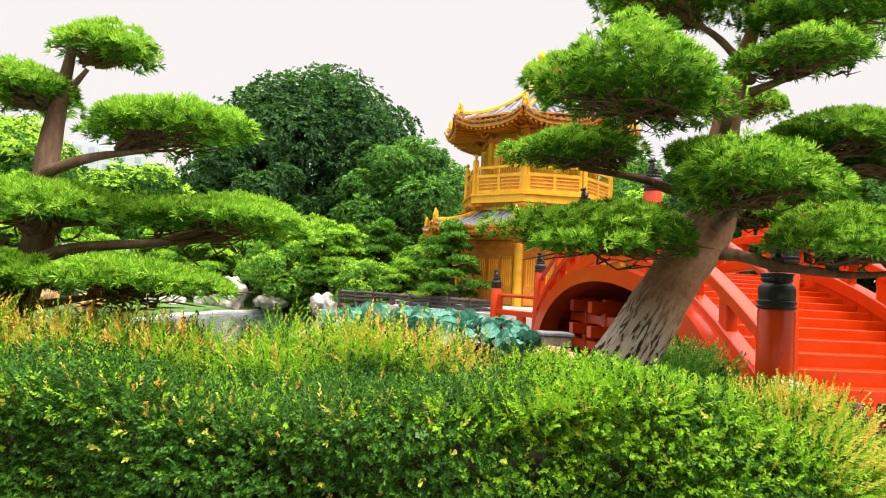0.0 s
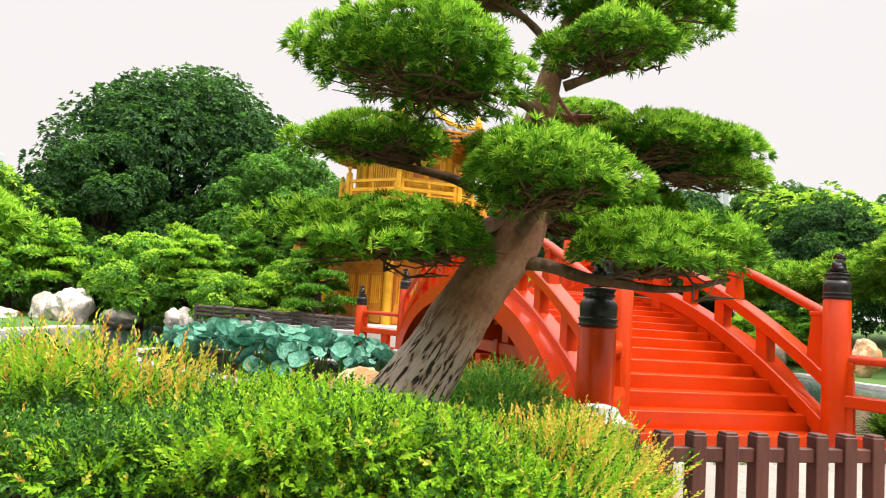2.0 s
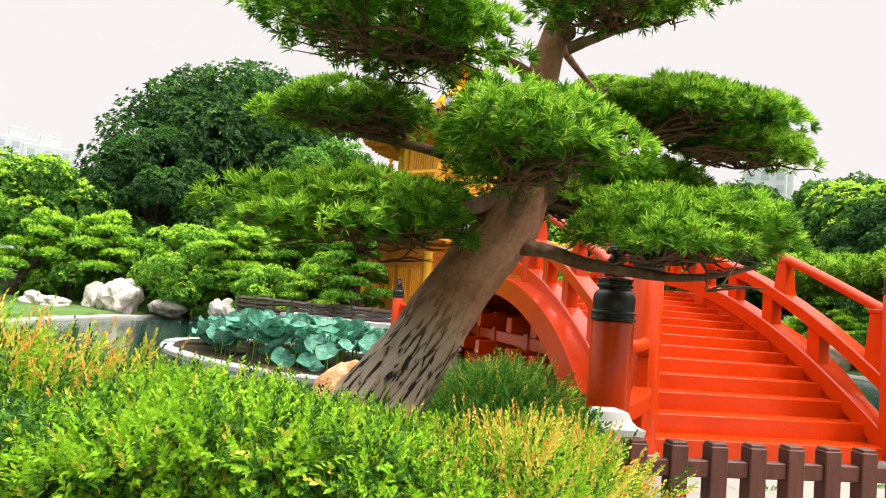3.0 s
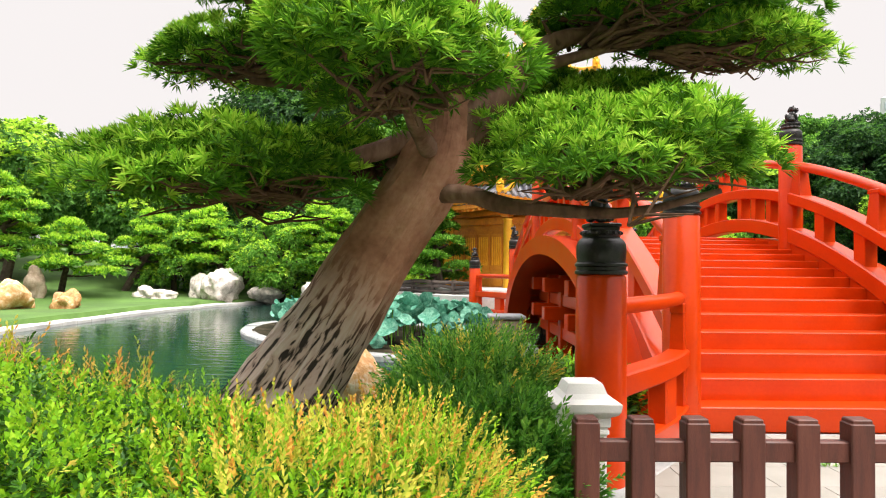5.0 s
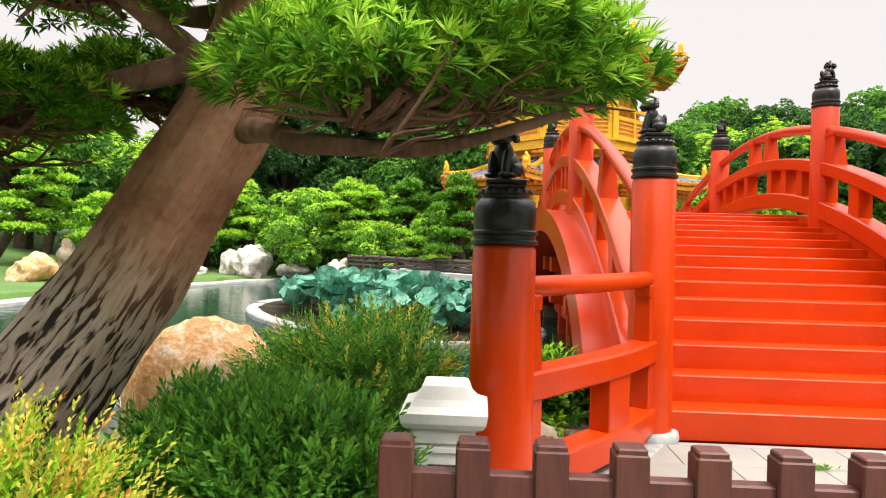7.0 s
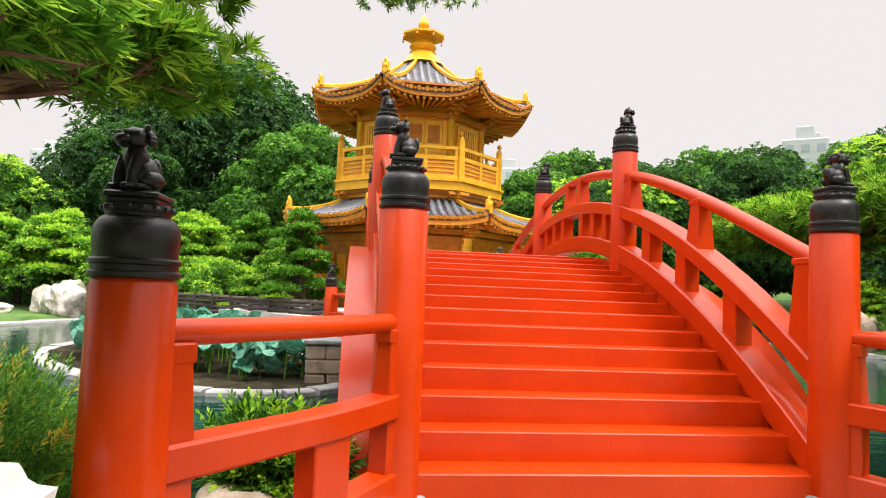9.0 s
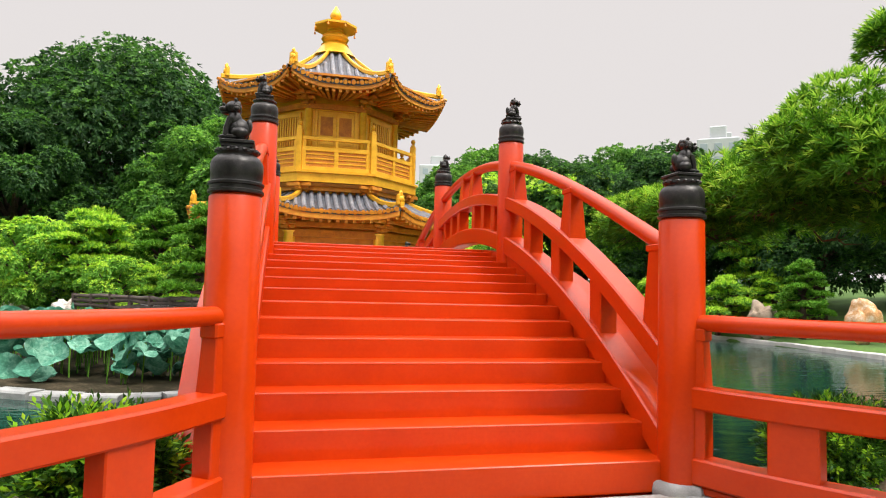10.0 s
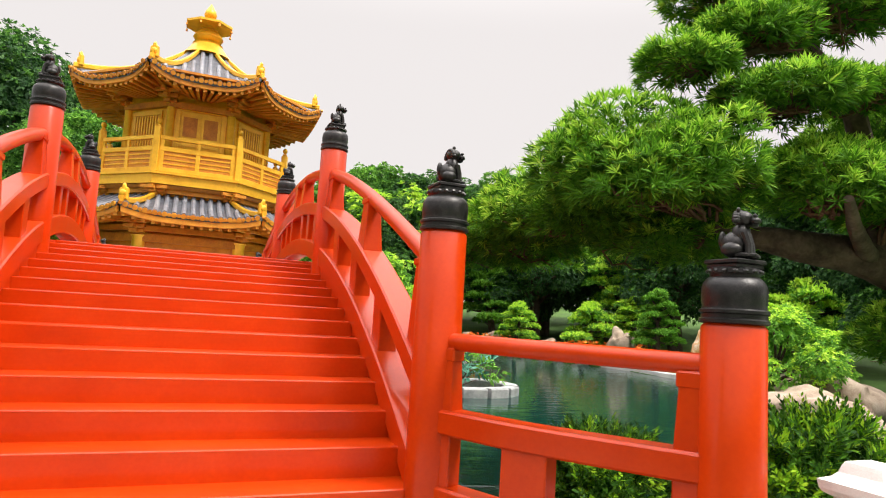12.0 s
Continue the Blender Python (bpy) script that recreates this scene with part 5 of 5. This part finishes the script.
feathery("green_shrub", "yellow-green shrub at the podocarpus foot", (1.2, 3.82, 0.36), (0.46, 0.40, 0.30), 240, 56, 0.85, 0.3, 0.1, length=0.26, leaf_len=0.028, leaves=30)
feathery("green_shrub", "leafy green shrub at the pond edge behind the rail", (8.0, 7.95, 0.0), (0.42, 0.40, 0.42), 190, 57, 0.3, 0.0, 0.0, length=0.2, leaf_len=0.07, width=0.018, leaves=12, at_z=-0.35)
feathery("green_shrub", "leafy green shrub at the pond edge behind the rail", (9.1, 7.3, 0.2), (0.55, 0.5, 0.44), 230, 58, 0.45, 0.0, 0.0, length=0.22, leaf_len=0.08, width=0.02, leaves=12, at_z=-0.2)
feathery("green_shrub", "small leafy shrub below the wing rail", (3.0, 7.6, 0.0), (0.42, 0.36, 0.38), 110, 59, 0.3, 0.0, 0.0, length=0.2, leaf_len=0.09, width=0.026, leaves=10, at_z=-0.3)


# ---- rocks ----
def rock(label, at, r, seed, material, group="", sharp=0.28, n=4):
    rng = np.random.default_rng(seed)
    bm = bmesh.new()
    bmesh.ops.create_icosphere(bm, subdivisions=n, radius=1.0)
    off = Vector(rng.uniform(-50, 50, 3))
    for v_ in bm.verts:
        p = v_.co.copy()
        k = 1 + sharp * noise.noise(p * 1.1 + off) * 1.6 + sharp * 0.5 * noise.noise(p * 2.7 + off) + sharp * 0.4 * (0.5 - abs(noise.noise(p * 4.5 + off))) + sharp * 0.22 * noise.noise(p * 11 + off)
        v_.co = Vector((p.x * r[0], p.y * r[1], p.z * r[2])) * k
    me = bpy.data.meshes.new("rock")
    bm.to_mesh(me)
    bm.free()
    me.materials.append(material)
    me.polygons.foreach_set("use_smooth", np.ones(len(me.polygons), dtype=bool))
    me.set_sharp_from_angle(angle=radians(50))
    return solo("rock", me, None, label, "rock", group, at=at, rz=float(rng.uniform(0, 360)))


rock("ochre and rust stained boulder beside the leaning trunk", (1.10, 6.2, 0.26), (0.41, 0.34, 0.47), 3, ORANGE_ROCK, n=4)
bush("green_shrub", "glossy broad-leaved plant at the hedge foot", (0.98, 2.62, 0.11), (0.24, 0.2, 0.12), 40, [MIDLEAF, LIMELEAF], 60, [0.6, 0.4], length=0.12, leaf_len=0.14, width=0.055, leaves=4)
rock("flat pale stone at the water edge", (2.9, 7.2, -0.1), (0.4, 0.25, 0.14), 9, STONE)


# ---- trees of the garden, near to far ----
def cloud_pine(seed, h, spread, mats, n_pads=9, blades=7):
    rng = np.random.default_rng(seed)
    root = thing("garden_pine", "cloud-pruned garden pine with flat green pads", "tree", "cloud-pruned pines round the pond")
    bend = rng.normal(0, 0.18, 2) * h
    tp = [(0, 0, -0.1), (bend[0] * 0.5, bend[1] * 0.5, h * 0.35), (bend[0], bend[1], h * 0.65), (bend[0] * 0.7, bend[1] * 0.7, h * 0.95)]
    limb("trunk", tp, 0.05 * h, 0.015 * h, root, BARK_DARK, 12, 8, 0.05, seed)
    line = smooth_line(tp, 20)
    for k in range(n_pads):
        w = (k + 0.5) / n_pads
        a_ = k * 2.4 + rng.uniform(-0.4, 0.4)
        z = h * (0.28 + 0.70 * w)
        rr = spread * (1 - 0.72 * w) * rng.uniform(0.75, 1.0)
        tr = line[int((0.28 + 0.68 * w) * 19)]
        c = np.array((tr[0] + rr * 0.75 * math.cos(a_), tr[1] + rr * 0.75 * math.sin(a_), z))
        if k == n_pads - 1:
            c = np.array((tr[0], tr[1], z))
        r = (max(0.3, spread * 0.37 * (1 - 0.3 * w)) * rng.uniform(0.85, 1.15),) * 2 + (0.15 * spread * rng.uniform(0.7, 1.0) * (0.85 if k < n_pads - 1 else 1.5),)
        g = Geo().tube(smooth_line([tr, (tr + c) / 2 + (0, 0, -0.06), c - (0, 0, r[2] * 0.4)], 6), np.linspace(0.02 * h, 0.008 * h, 6), 6)
        part("branch", g, BARK_DARK, root)
        foliage_pad("foliage_pad", rng, c, r, root, int(300 * r[0] * r[1] + 70), blades, 0.17, 0.05, mats=mats, young=0.85, up=0.9)
    return root


def broadleaf(seed, h, spread, mats, label, category="tree", blobs=14, size=0.34, per=420, trunk=0.045, low=0.22, group=""):
    rng = np.random.default_rng(seed)
    root = thing("broadleaf_tree", label, category, group)
    limb("trunk", [(0, 0, -0.2), (0.1, 0.05, h * 0.25), (-0.05, 0.1, h * 0.55)], trunk * h, trunk * h * 0.45, root, BARK_DARK, 12, 9, 0.06, seed)
    vs, ids = [], []
    for k in range(blobs):
        w = (k + 0.5) / blobs
        z = h * (low + (0.95 - low) * w ** 0.9)
        prof = math.sin(math.pi * min(0.97, 0.22 + 0.74 * w)) ** 0.7
        rb = spread * rng.uniform(0.28, 0.44)
        d = max(0.0, spread * prof - rb * 0.55)
        a_ = k * 2.4 + rng.uniform(-0.3, 0.3)
        c = np.array((d * math.cos(a_), d * math.sin(a_), min(z, h - rb * 0.75)))
        limb("limb", [(0, 0.08, h * (0.2 + 0.3 * w)), (c[0] * 0.5, c[1] * 0.5, (c[2] + h * 0.35) / 2), tuple(c)], trunk * h * 0.35, 0.03, root, BARK_DARK, 8, 6, 0.05, seed + k)
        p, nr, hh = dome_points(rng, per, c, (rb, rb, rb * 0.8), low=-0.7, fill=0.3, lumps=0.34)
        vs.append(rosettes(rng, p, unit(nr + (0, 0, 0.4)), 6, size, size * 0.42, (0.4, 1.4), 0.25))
        # lighter leaves towards each blob's top: top-lit shading put into the leaf colour
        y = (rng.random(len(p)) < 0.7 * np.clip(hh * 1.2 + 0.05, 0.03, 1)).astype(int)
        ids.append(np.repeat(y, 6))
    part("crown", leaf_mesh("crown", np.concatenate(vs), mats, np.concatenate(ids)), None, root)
    return root


def land(x, y):
    return float(ground_height(np.array([x]), np.array([y]))[0])


def put(ob, x, y, rz=0.0, s=1.0, first=False, dz=0.0):
    m = pose(x, y, max(land(x, y), -0.1) + dz, 0, 0, rz) @ Matrix.Scale(s, 4)
    if first:
        ob.matrix_basis = m
        return ob
    c = copy_thing(ob, pose(x, y, max(land(x, y), -0.1) + dz, 0, 0, rz))
    c.matrix_basis = m
    return c


PINE = [cloud_pine(101, 2.6, 1.45, [MIDLEAF, LIMELEAF], 14), cloud_pine(102, 3.2, 1.3, [MIDLEAF, LIMELEAF], 17), cloud_pine(103, 2.1, 1.5, [MIDLEAF, LIMELEAF], 11), cloud_pine(104, 3.0, 1.2, [LEAF, MIDLEAF], 15)]
spots = [(0, -9.3, 29.4, 0, 1.35), (1, -3.6, 26.2, 40, 1.05), (3, 0.5, 21.9, 80, 1.1), (2, -13.8, 24.6, 20, 1.2), (0, -12.9, 27.2, 130, 1.2), (1, -4.9, 28.2, 200, 1.1), (3, -2.8, 28.6, 250, 1.25),
         (1, 12.6, 28.0, 90, 0.72), (0, 15.4, 27.6, 10, 0.7), (2, 17.2, 25.6, 70, 0.9), (3, 18.6, 23.0, 200, 0.8), (0, 20.0, 25.6, 300, 0.85), (2, -11.0, 31.5, 60, 1.5), (0, -6.2, 30.4, 300, 1.2),
         (1, -15.8, 22.0, 320, 1.2), (3, -17.5, 26.5, 20, 1.5), (2, -1.2, 24.9, 170, 0.95), (0, -7.6, 33.0, 90, 1.5), (2, 9.0, 21.6, 0, 0.8), (1, -16.5, 18.0, 70, 1.2), (0, -0.4, 29.8, 30, 1.35), (2, 21.5, 19.5, 100, 1.3), (3, 15.5, 30.0, 100, 1.2), (1, 20.8, 28.0, 140, 1.3)]
seen_v = set()
for k, x, y, rz, s in spots:
    put(PINE[k], x, y, rz, s, first=k not in seen_v)
    seen_v.add(k)

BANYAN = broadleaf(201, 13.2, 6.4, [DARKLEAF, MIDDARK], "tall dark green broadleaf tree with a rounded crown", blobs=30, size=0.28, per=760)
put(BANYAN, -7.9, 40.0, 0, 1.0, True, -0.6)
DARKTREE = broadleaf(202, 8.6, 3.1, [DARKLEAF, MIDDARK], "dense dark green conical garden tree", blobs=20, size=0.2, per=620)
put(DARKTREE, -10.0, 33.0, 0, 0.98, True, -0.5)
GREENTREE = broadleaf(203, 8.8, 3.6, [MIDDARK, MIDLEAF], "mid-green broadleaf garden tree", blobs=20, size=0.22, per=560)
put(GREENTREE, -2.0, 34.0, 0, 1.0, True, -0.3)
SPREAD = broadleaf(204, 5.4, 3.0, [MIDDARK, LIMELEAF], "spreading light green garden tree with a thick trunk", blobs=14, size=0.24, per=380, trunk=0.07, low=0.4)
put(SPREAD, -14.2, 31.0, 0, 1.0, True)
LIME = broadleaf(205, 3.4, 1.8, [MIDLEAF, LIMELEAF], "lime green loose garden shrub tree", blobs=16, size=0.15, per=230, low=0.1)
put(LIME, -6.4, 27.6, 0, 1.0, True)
for ob, x, y, rz, s in ((LIME, 0.6, 31.0, 150, 1.1), (LIME, -4.2, 31.6, 200, 1.15), (LIME, 9.0, 24.0, 100, 0.9), (LIME, 13.2, 11.9, 20, 0.5), (LIME, -3.0, 25.2, 170, 0.6), (LIME, -1.0, 26.8, 290, 0.8), (LIME, -11.5, 28.6, 100, 0.9), (LIME, 8.2, 29.5, 200, 1.2),
                        (SPREAD, -19.0, 27.0, 80, 1.1), (SPREAD, -23.0, 33.0, 160, 1.3), (SPREAD, 24.0, 30.0, 40, 1.4), (SPREAD, 13.0, 34.0, 10, 1.25),
                        (DARKTREE, 17.5, 30.5, 70, 0.85), (DARKTREE, 21.5, 26.0, 160, 0.8), (DARKTREE, 24.5, 21.5, 220, 0.85), (DARKTREE, 21.0, 15.0, 30, 0.7), (DARKTREE, 26.0, 16.0, 100, 0.9), (DARKTREE, 14.0, 38.0, 250, 0.95), (DARKTREE, 19.5, 34.0, 20, 0.95), (DARKTREE, 17.0, 9.5, 130, 0.55),
                        (DARKTREE, 11.4, 32.0, 15, 0.72), (DARKTREE, 14.6, 33.0, 215, 0.85), (DARKTREE, 23.5, 30.5, 80, 0.95), (DARKTREE, -3.5, 38.0, 300, 0.95), (GREENTREE, 3.5, 40.0, 100, 0.85), (GREENTREE, 9.5, 38.5, 40, 0.85), (GREENTREE, 12.2, 42.0, 200, 1.0), (GREENTREE, 20.0, 41.0, 260, 1.0), (GREENTREE, 27.0, 38.0, 20, 1.0), (GREENTREE, 31.0, 30.0, 90, 0.95),
                        (GREENTREE, -15.5, 40.0, 150, 0.62), (GREENTREE, -22.0, 40.0, 10, 0.6), (DARKTREE, -17.5, 44.0, 40, 0.68), (GREENTREE, 33.0, 20.0, 300, 0.95), (DARKTREE, 31.0, 12.0, 300, 0.95)):
    put(ob, x, y, rz, s)
rngb = np.random.default_rng(77)
for k in range(46):
    a_ = radians(-75 + 150 * k / 45 + rngb.uniform(-1, 1))
    d = rngb.uniform(50, 62)
    ob = (GREENTREE, DARKTREE, SPREAD, GREENTREE)[k % 4]
    put(ob, 4 + d * math.sin(a_), 6 + d * math.cos(a_), rngb.uniform(0, 360), (0.88, 0.9, 1.25, 0.9)[k % 4] * rngb.uniform(0.85, 1.1) * (0.72 if k < 20 else 1.0))
for k in range(12):
    a_ = radians(110 + 140 * k / 11)
    put((GREENTREE, DARKTREE)[k % 2], 4 + 22 * math.sin(a_), 2 + 20 * math.cos(a_), k * 40.0, 0.9)

# ---- lotus bed with its stone rim ----
LX, LY, LROT, LA, LB = -0.45, 15.95, 132.0, 4.2, 2.35


def in_bed(p):
    c_, s_ = math.cos(radians(LROT)), math.sin(radians(LROT))
    return (LX + c_ * p[0] - s_ * p[1], LY + s_ * p[0] + c_ * p[1])


bank("lotus_bed_rim", "curved grey granite rim of the lotus bed", [in_bed(p) for p in ring(0, 0, LA, LB, 0, 360, 34)], 0.32, 0.3, -0.38, KERB)
solo("lotus_bed_soil", Geo().lathe([(1.0, -0.6), (1.0, -0.24)], 32), SOIL, "dark wet soil of the lotus bed", "soil", kind="structure").matrix_basis = pose(LX, LY, 0, 0, 0, LROT) @ Matrix.Diagonal((LA - 0.1, LB - 0.1, 1, 1))
rngl = np.random.default_rng(31)


def lotus_leaf_mesh(seed, r):
    rg = np.random.default_rng(seed)
    n, v, f = 18, [(0, 0, -0.07 * r)], []
    for k, q_ in enumerate((0.35, 0.7, 1.0)):
        for i in range(n):
            a_ = 2 * math.pi * i / n
            z = 0.28 * r * q_ ** 2 + 0.16 * r * q_ ** 2 * math.sin(a_ * 3 + seed) + 0.06 * r * q_ * math.sin(a_ * 7) + rg.normal(0, 0.01)
            v.append((r * q_ * math.cos(a_), r * q_ * math.sin(a_), z - 0.07 * r))
    for i in range(n):
        j = (i + 1) % n
        f.append((0, 1 + i, 1 + j))
        for k in range(2):
            f.append((1 + k * n + i, 1 + k * n + n + i, 1 + k * n + n + j, 1 + k * n + j))
    return mesh_of("leaf", v, f, LOTUS, smooth=True)


LOTUS_M = [lotus_leaf_mesh(s, r) for s, r in ((1, 0.23), (2, 0.18), (3, 0.27), (4, 0.155), (5, 0.20))]
STALK = Geo().tube([(0, 0, -1.0), (0.02, 0.01, -0.5), (0, 0, -0.03)], 0.012, 6).mesh("stalk", MIDLEAF)
lotus = thing("lotus_plants", "dense blue-green lotus plants with cupped leaves in the bed", "lotus", at=(LX, LY, 0), rz=LROT)
for k in range(300):
    a_, r_ = rngl.uniform(0, 2 * math.pi), math.sqrt(rngl.uniform(0, 1)) * 0.9
    x, y = 3.75 * r_ * math.cos(a_), 1.95 * r_ * math.sin(a_)
    hgt = 0.46 - 0.30 * r_ ** 3 - 0.5 * rngl.uniform(0, 1) ** 2.2 * (0.3 + 0.7 * r_) + rngl.uniform(-0.05, 0.12)
    lf = part("leaf", LOTUS_M[k % 5], None, lotus)
    lf.matrix_basis = pose(x, y, hgt, rngl.normal(8, 28), rngl.normal(0, 28), rngl.uniform(0, 360))
    if k % 2 == 0:
        st = part("stalk", STALK, None, lotus)
        st.matrix_basis = pose(x, y, hgt - 0.02)
rim2 = bank("lily_bed_rim", "round grey granite rim of a small lily bed", ring(9.6, 16.4, 1.1, 1.0, 0, 360, 14), 0.3, 0.3, -0.30, KERB)
bush("lily_plant", "broad-leaved water plant in the round bed", (9.6, 16.4, 0.1), (0.7, 0.6, 0.35), 120, [MIDLEAF, LOTUS], 91, [0.6, 0.4], length=0.3, leaf_len=0.2, width=0.06, leaves=7, at_z=-0.25)

# ---- dark log fence on the island ----
log_fence = thing("log_fence", "low dark weathered log fence behind the lotus bed", "fence")
fa, fb = np.array((-3.6, 23.6)), np.array((1.6, 20.2))
rngf = np.random.default_rng(12)
for k in range(9):
    p = fa + (fb - fa) * k / 8
    part("post", Geo().tube([(*p, -0.1), (p[0] + 0.02, p[1], 0.4), (*p, 0.86)], 0.07, 8, wobble=0.08, rng=rngf), DARKWOOD, log_fence)
for z in (0.2, 0.36, 0.52, 0.68, 0.80):
    pts = [(*(fa + (fb - fa) * k / 16), z + rngf.normal(0, 0.02)) for k in range(17)]
    part("rail", Geo().tube(pts, 0.055, 8, wobble=0.08, rng=rngf), DARKWOOD, log_fence)

# ---- rocks along the far banks ----
for i, (x, y, z, r, m_, lb) in enumerate((
        (-12.3, 20.2, 0.1, (0.75, 0.6, 0.62), ORANGE_ROCK, "large ochre boulder on the pale bank"), (-11.0, 20.9, 0.05, (0.5, 0.4, 0.36), ORANGE_ROCK, "small ochre boulder on the pale bank"),
        (-13.6, 23.0, 0.7, (0.28, 0.24, 0.6), STONE, "upright brown stone on the lawn"), (-8.5, 26.6, 0.62, (1.05, 0.7, 0.75), GREY_ROCK, "pitted pale scholar rock"), (-6.9, 27.0, 0.2, (0.6, 0.5, 0.36), GREY_ROCK, "low pitted pale rock"),
        (-9.6, 27.0, 0.25, (0.35, 0.35, 0.55), GREY_ROCK, "pointed pale rock on the bank"), (-11.2, 26.0, 0.1, (0.7, 0.5, 0.3), GREY_ROCK, "flat pale rock on the bank"), (-4.6, 25.6, 0.3, (0.45, 0.4, 0.45), GREY_ROCK, "pale rock near the log fence"), (-4.0, 25.0, 0.2, (0.4, 0.3, 0.35), GREY_ROCK, "pale rock near the log fence"),
        (-10.4, 25.6, 0.05, (0.5, 0.4, 0.25), GREY_ROCK, "low pale rock at the waterside"),
        (19.0, 20.9, 0.75, (0.42, 0.4, 0.62), ORANGE_ROCK, "upright pale ochre boulder on the lawn"), (17.9, 24.0, 0.6, (0.5, 0.4, 0.6), STONE, "grey boulder among orange flowers"), (13.6, 28.6, 0.3, (0.4, 0.4, 0.4), STONE, "brown boulder on the far bank"), (14.6, 27.9, 0.25, (0.6, 0.45, 0.35), STONE, "brown boulder on the far bank"), (16.2, 26.2, 0.25, (0.4, 0.35, 0.35), STONE, "brown boulder on the far bank"),
        (12.6, 10.6, 0.15, (0.9, 0.7, 0.42), STONE, "broad layered pale brown rock by the water"), (13.8, 11.6, 0.2, (0.9, 0.7, 0.5), STONE, "layered brown rock by the water"), (11.4, 10.4, 0.0, (0.4, 0.3, 0.2), STONE, "small pale rock by the water"), (8.2, 7.6, -0.15, (0.25, 0.2, 0.14), STONE, "small stone at the pond edge"), (7.4, 7.75, -0.2, (0.22, 0.2, 0.14), STONE, "small stone at the pond edge"))):
    rock(lb, (x, y, z * 0.75 + max(0, land(x, y)) - 0.05), r, 300 + i, m_, "rocks round the pond", 0.34)

# orange blossom beds on the far lawn
for i, (x, y, n) in enumerate(((16.9, 24.9, 90), (18.6, 24.6, 80), (13.2, 27.9, 70), (15.0, 28.6, 70))):
    rg = np.random.default_rng(400 + i)
    p = np.stack((rg.normal(0, 0.5, n), rg.normal(0, 0.3, n), rg.uniform(0.25, 0.5, n)), axis=1)
    fb_ = thing("flower_bed", "low bed of orange blossoms on the lawn", "flowers", "orange flower beds", at=(x, y, max(0, land(x, y))))
    part("blossoms", leaf_mesh("blossoms", rosettes(rg, p, np.tile((0, 0, 1.0), (n, 1)), 6, 0.13, 0.08, (0.6, 1.4), 0.0), [FLOWER]), None, fb_)
    p2 = p * (1, 1, 0.5)
    part("leaves", leaf_mesh("leaves", rosettes(rg, p2, np.tile((0, 0, 1.0), (n, 1)), 7, 0.25, 0.06, (0.3, 1.2), 0.1), [MIDLEAF]), None, fb_)


# ---- pale towers, distance haze put into their colours ----
def tower(x, y, w, h, floors, label):
    root = thing("apartment_tower", label, "building", "distant towers", at=(x, y, 0), rz=math.degrees(math.atan2(-(x - 4), y - 4)))
    part("wall", Geo().box(-w, w, -w * 0.6, w * 0.6, 0, h, 0.3), BUILDING, root, smooth=False)
    part("roof_plant", Geo().box(-w * 0.4, w * 0.4, -w * 0.3, w * 0.3, h, h + 3, 0.2), BUILDING, root, smooth=False)
    wm = Geo().box(-0.8, 0.8, -0.1, 0.1, 0, 1.7, 0.05).mesh("window", PANE, False)
    cols = max(3, int(w / 1.6))
    for f_ in range(floors):
        for c in range(cols):
            o = part("window", wm, None, root)
            o.location = (-w + (c + 0.5) * 2 * w / cols, -w * 0.6, h - 3.0 * (f_ + 1))


tower(84.9, 143.0, 4.5, 37, 6, "pale blue-grey apartment tower beyond the trees")
tower(-92.0, 184.0, 6.0, 33, 5, "pale apartment tower beyond the trees")
tower(-104.0, 190.0, 5.0, 36, 5, "pale apartment tower beyond the trees")
tower(27.3, 202.0, 5.5, 39, 6, "white apartment block beyond the trees")
tower(36.0, 204.0, 5.0, 35, 5, "white apartment block beyond the trees")
tower(98.0, 164.0, 6.0, 41, 6, "pale blue apartment tower beyond the trees")
tower(-52.0, 150.0, 5.0, 29, 5, "pale apartment tower beyond the trees")

# ---- masonry pier at the far end of the lotus bed ----
pier = thing("stone_pier", "square rubble stone pier with a flat grey cap", "pier", at=(2.4, 13.7, 0), rz=BROT)
rngp = np.random.default_rng(61)
for k in range(4):
    for i in range(2):
        w = 0.29 + rngp.uniform(-0.05, 0.05) * (1 if i == 0 else 0)
        x0 = -0.29 if i == 0 else -0.29 + 0.29 + rngp.uniform(-0.04, 0.04)
        x1 = x0 + w if i == 0 else 0.29
        part("stone", Geo().box(x0 + 0.006, x1 - 0.006, -0.29, 0.29, -0.55 + 0.22 * k, -0.34 + 0.22 * k, 0.02), STONE, pier, smooth=False)
part("cap", Geo().box(-0.32, 0.32, -0.32, 0.32, 0.33, 0.40, 0.015), KERB, pier, "flat grey granite cap", smooth=False)
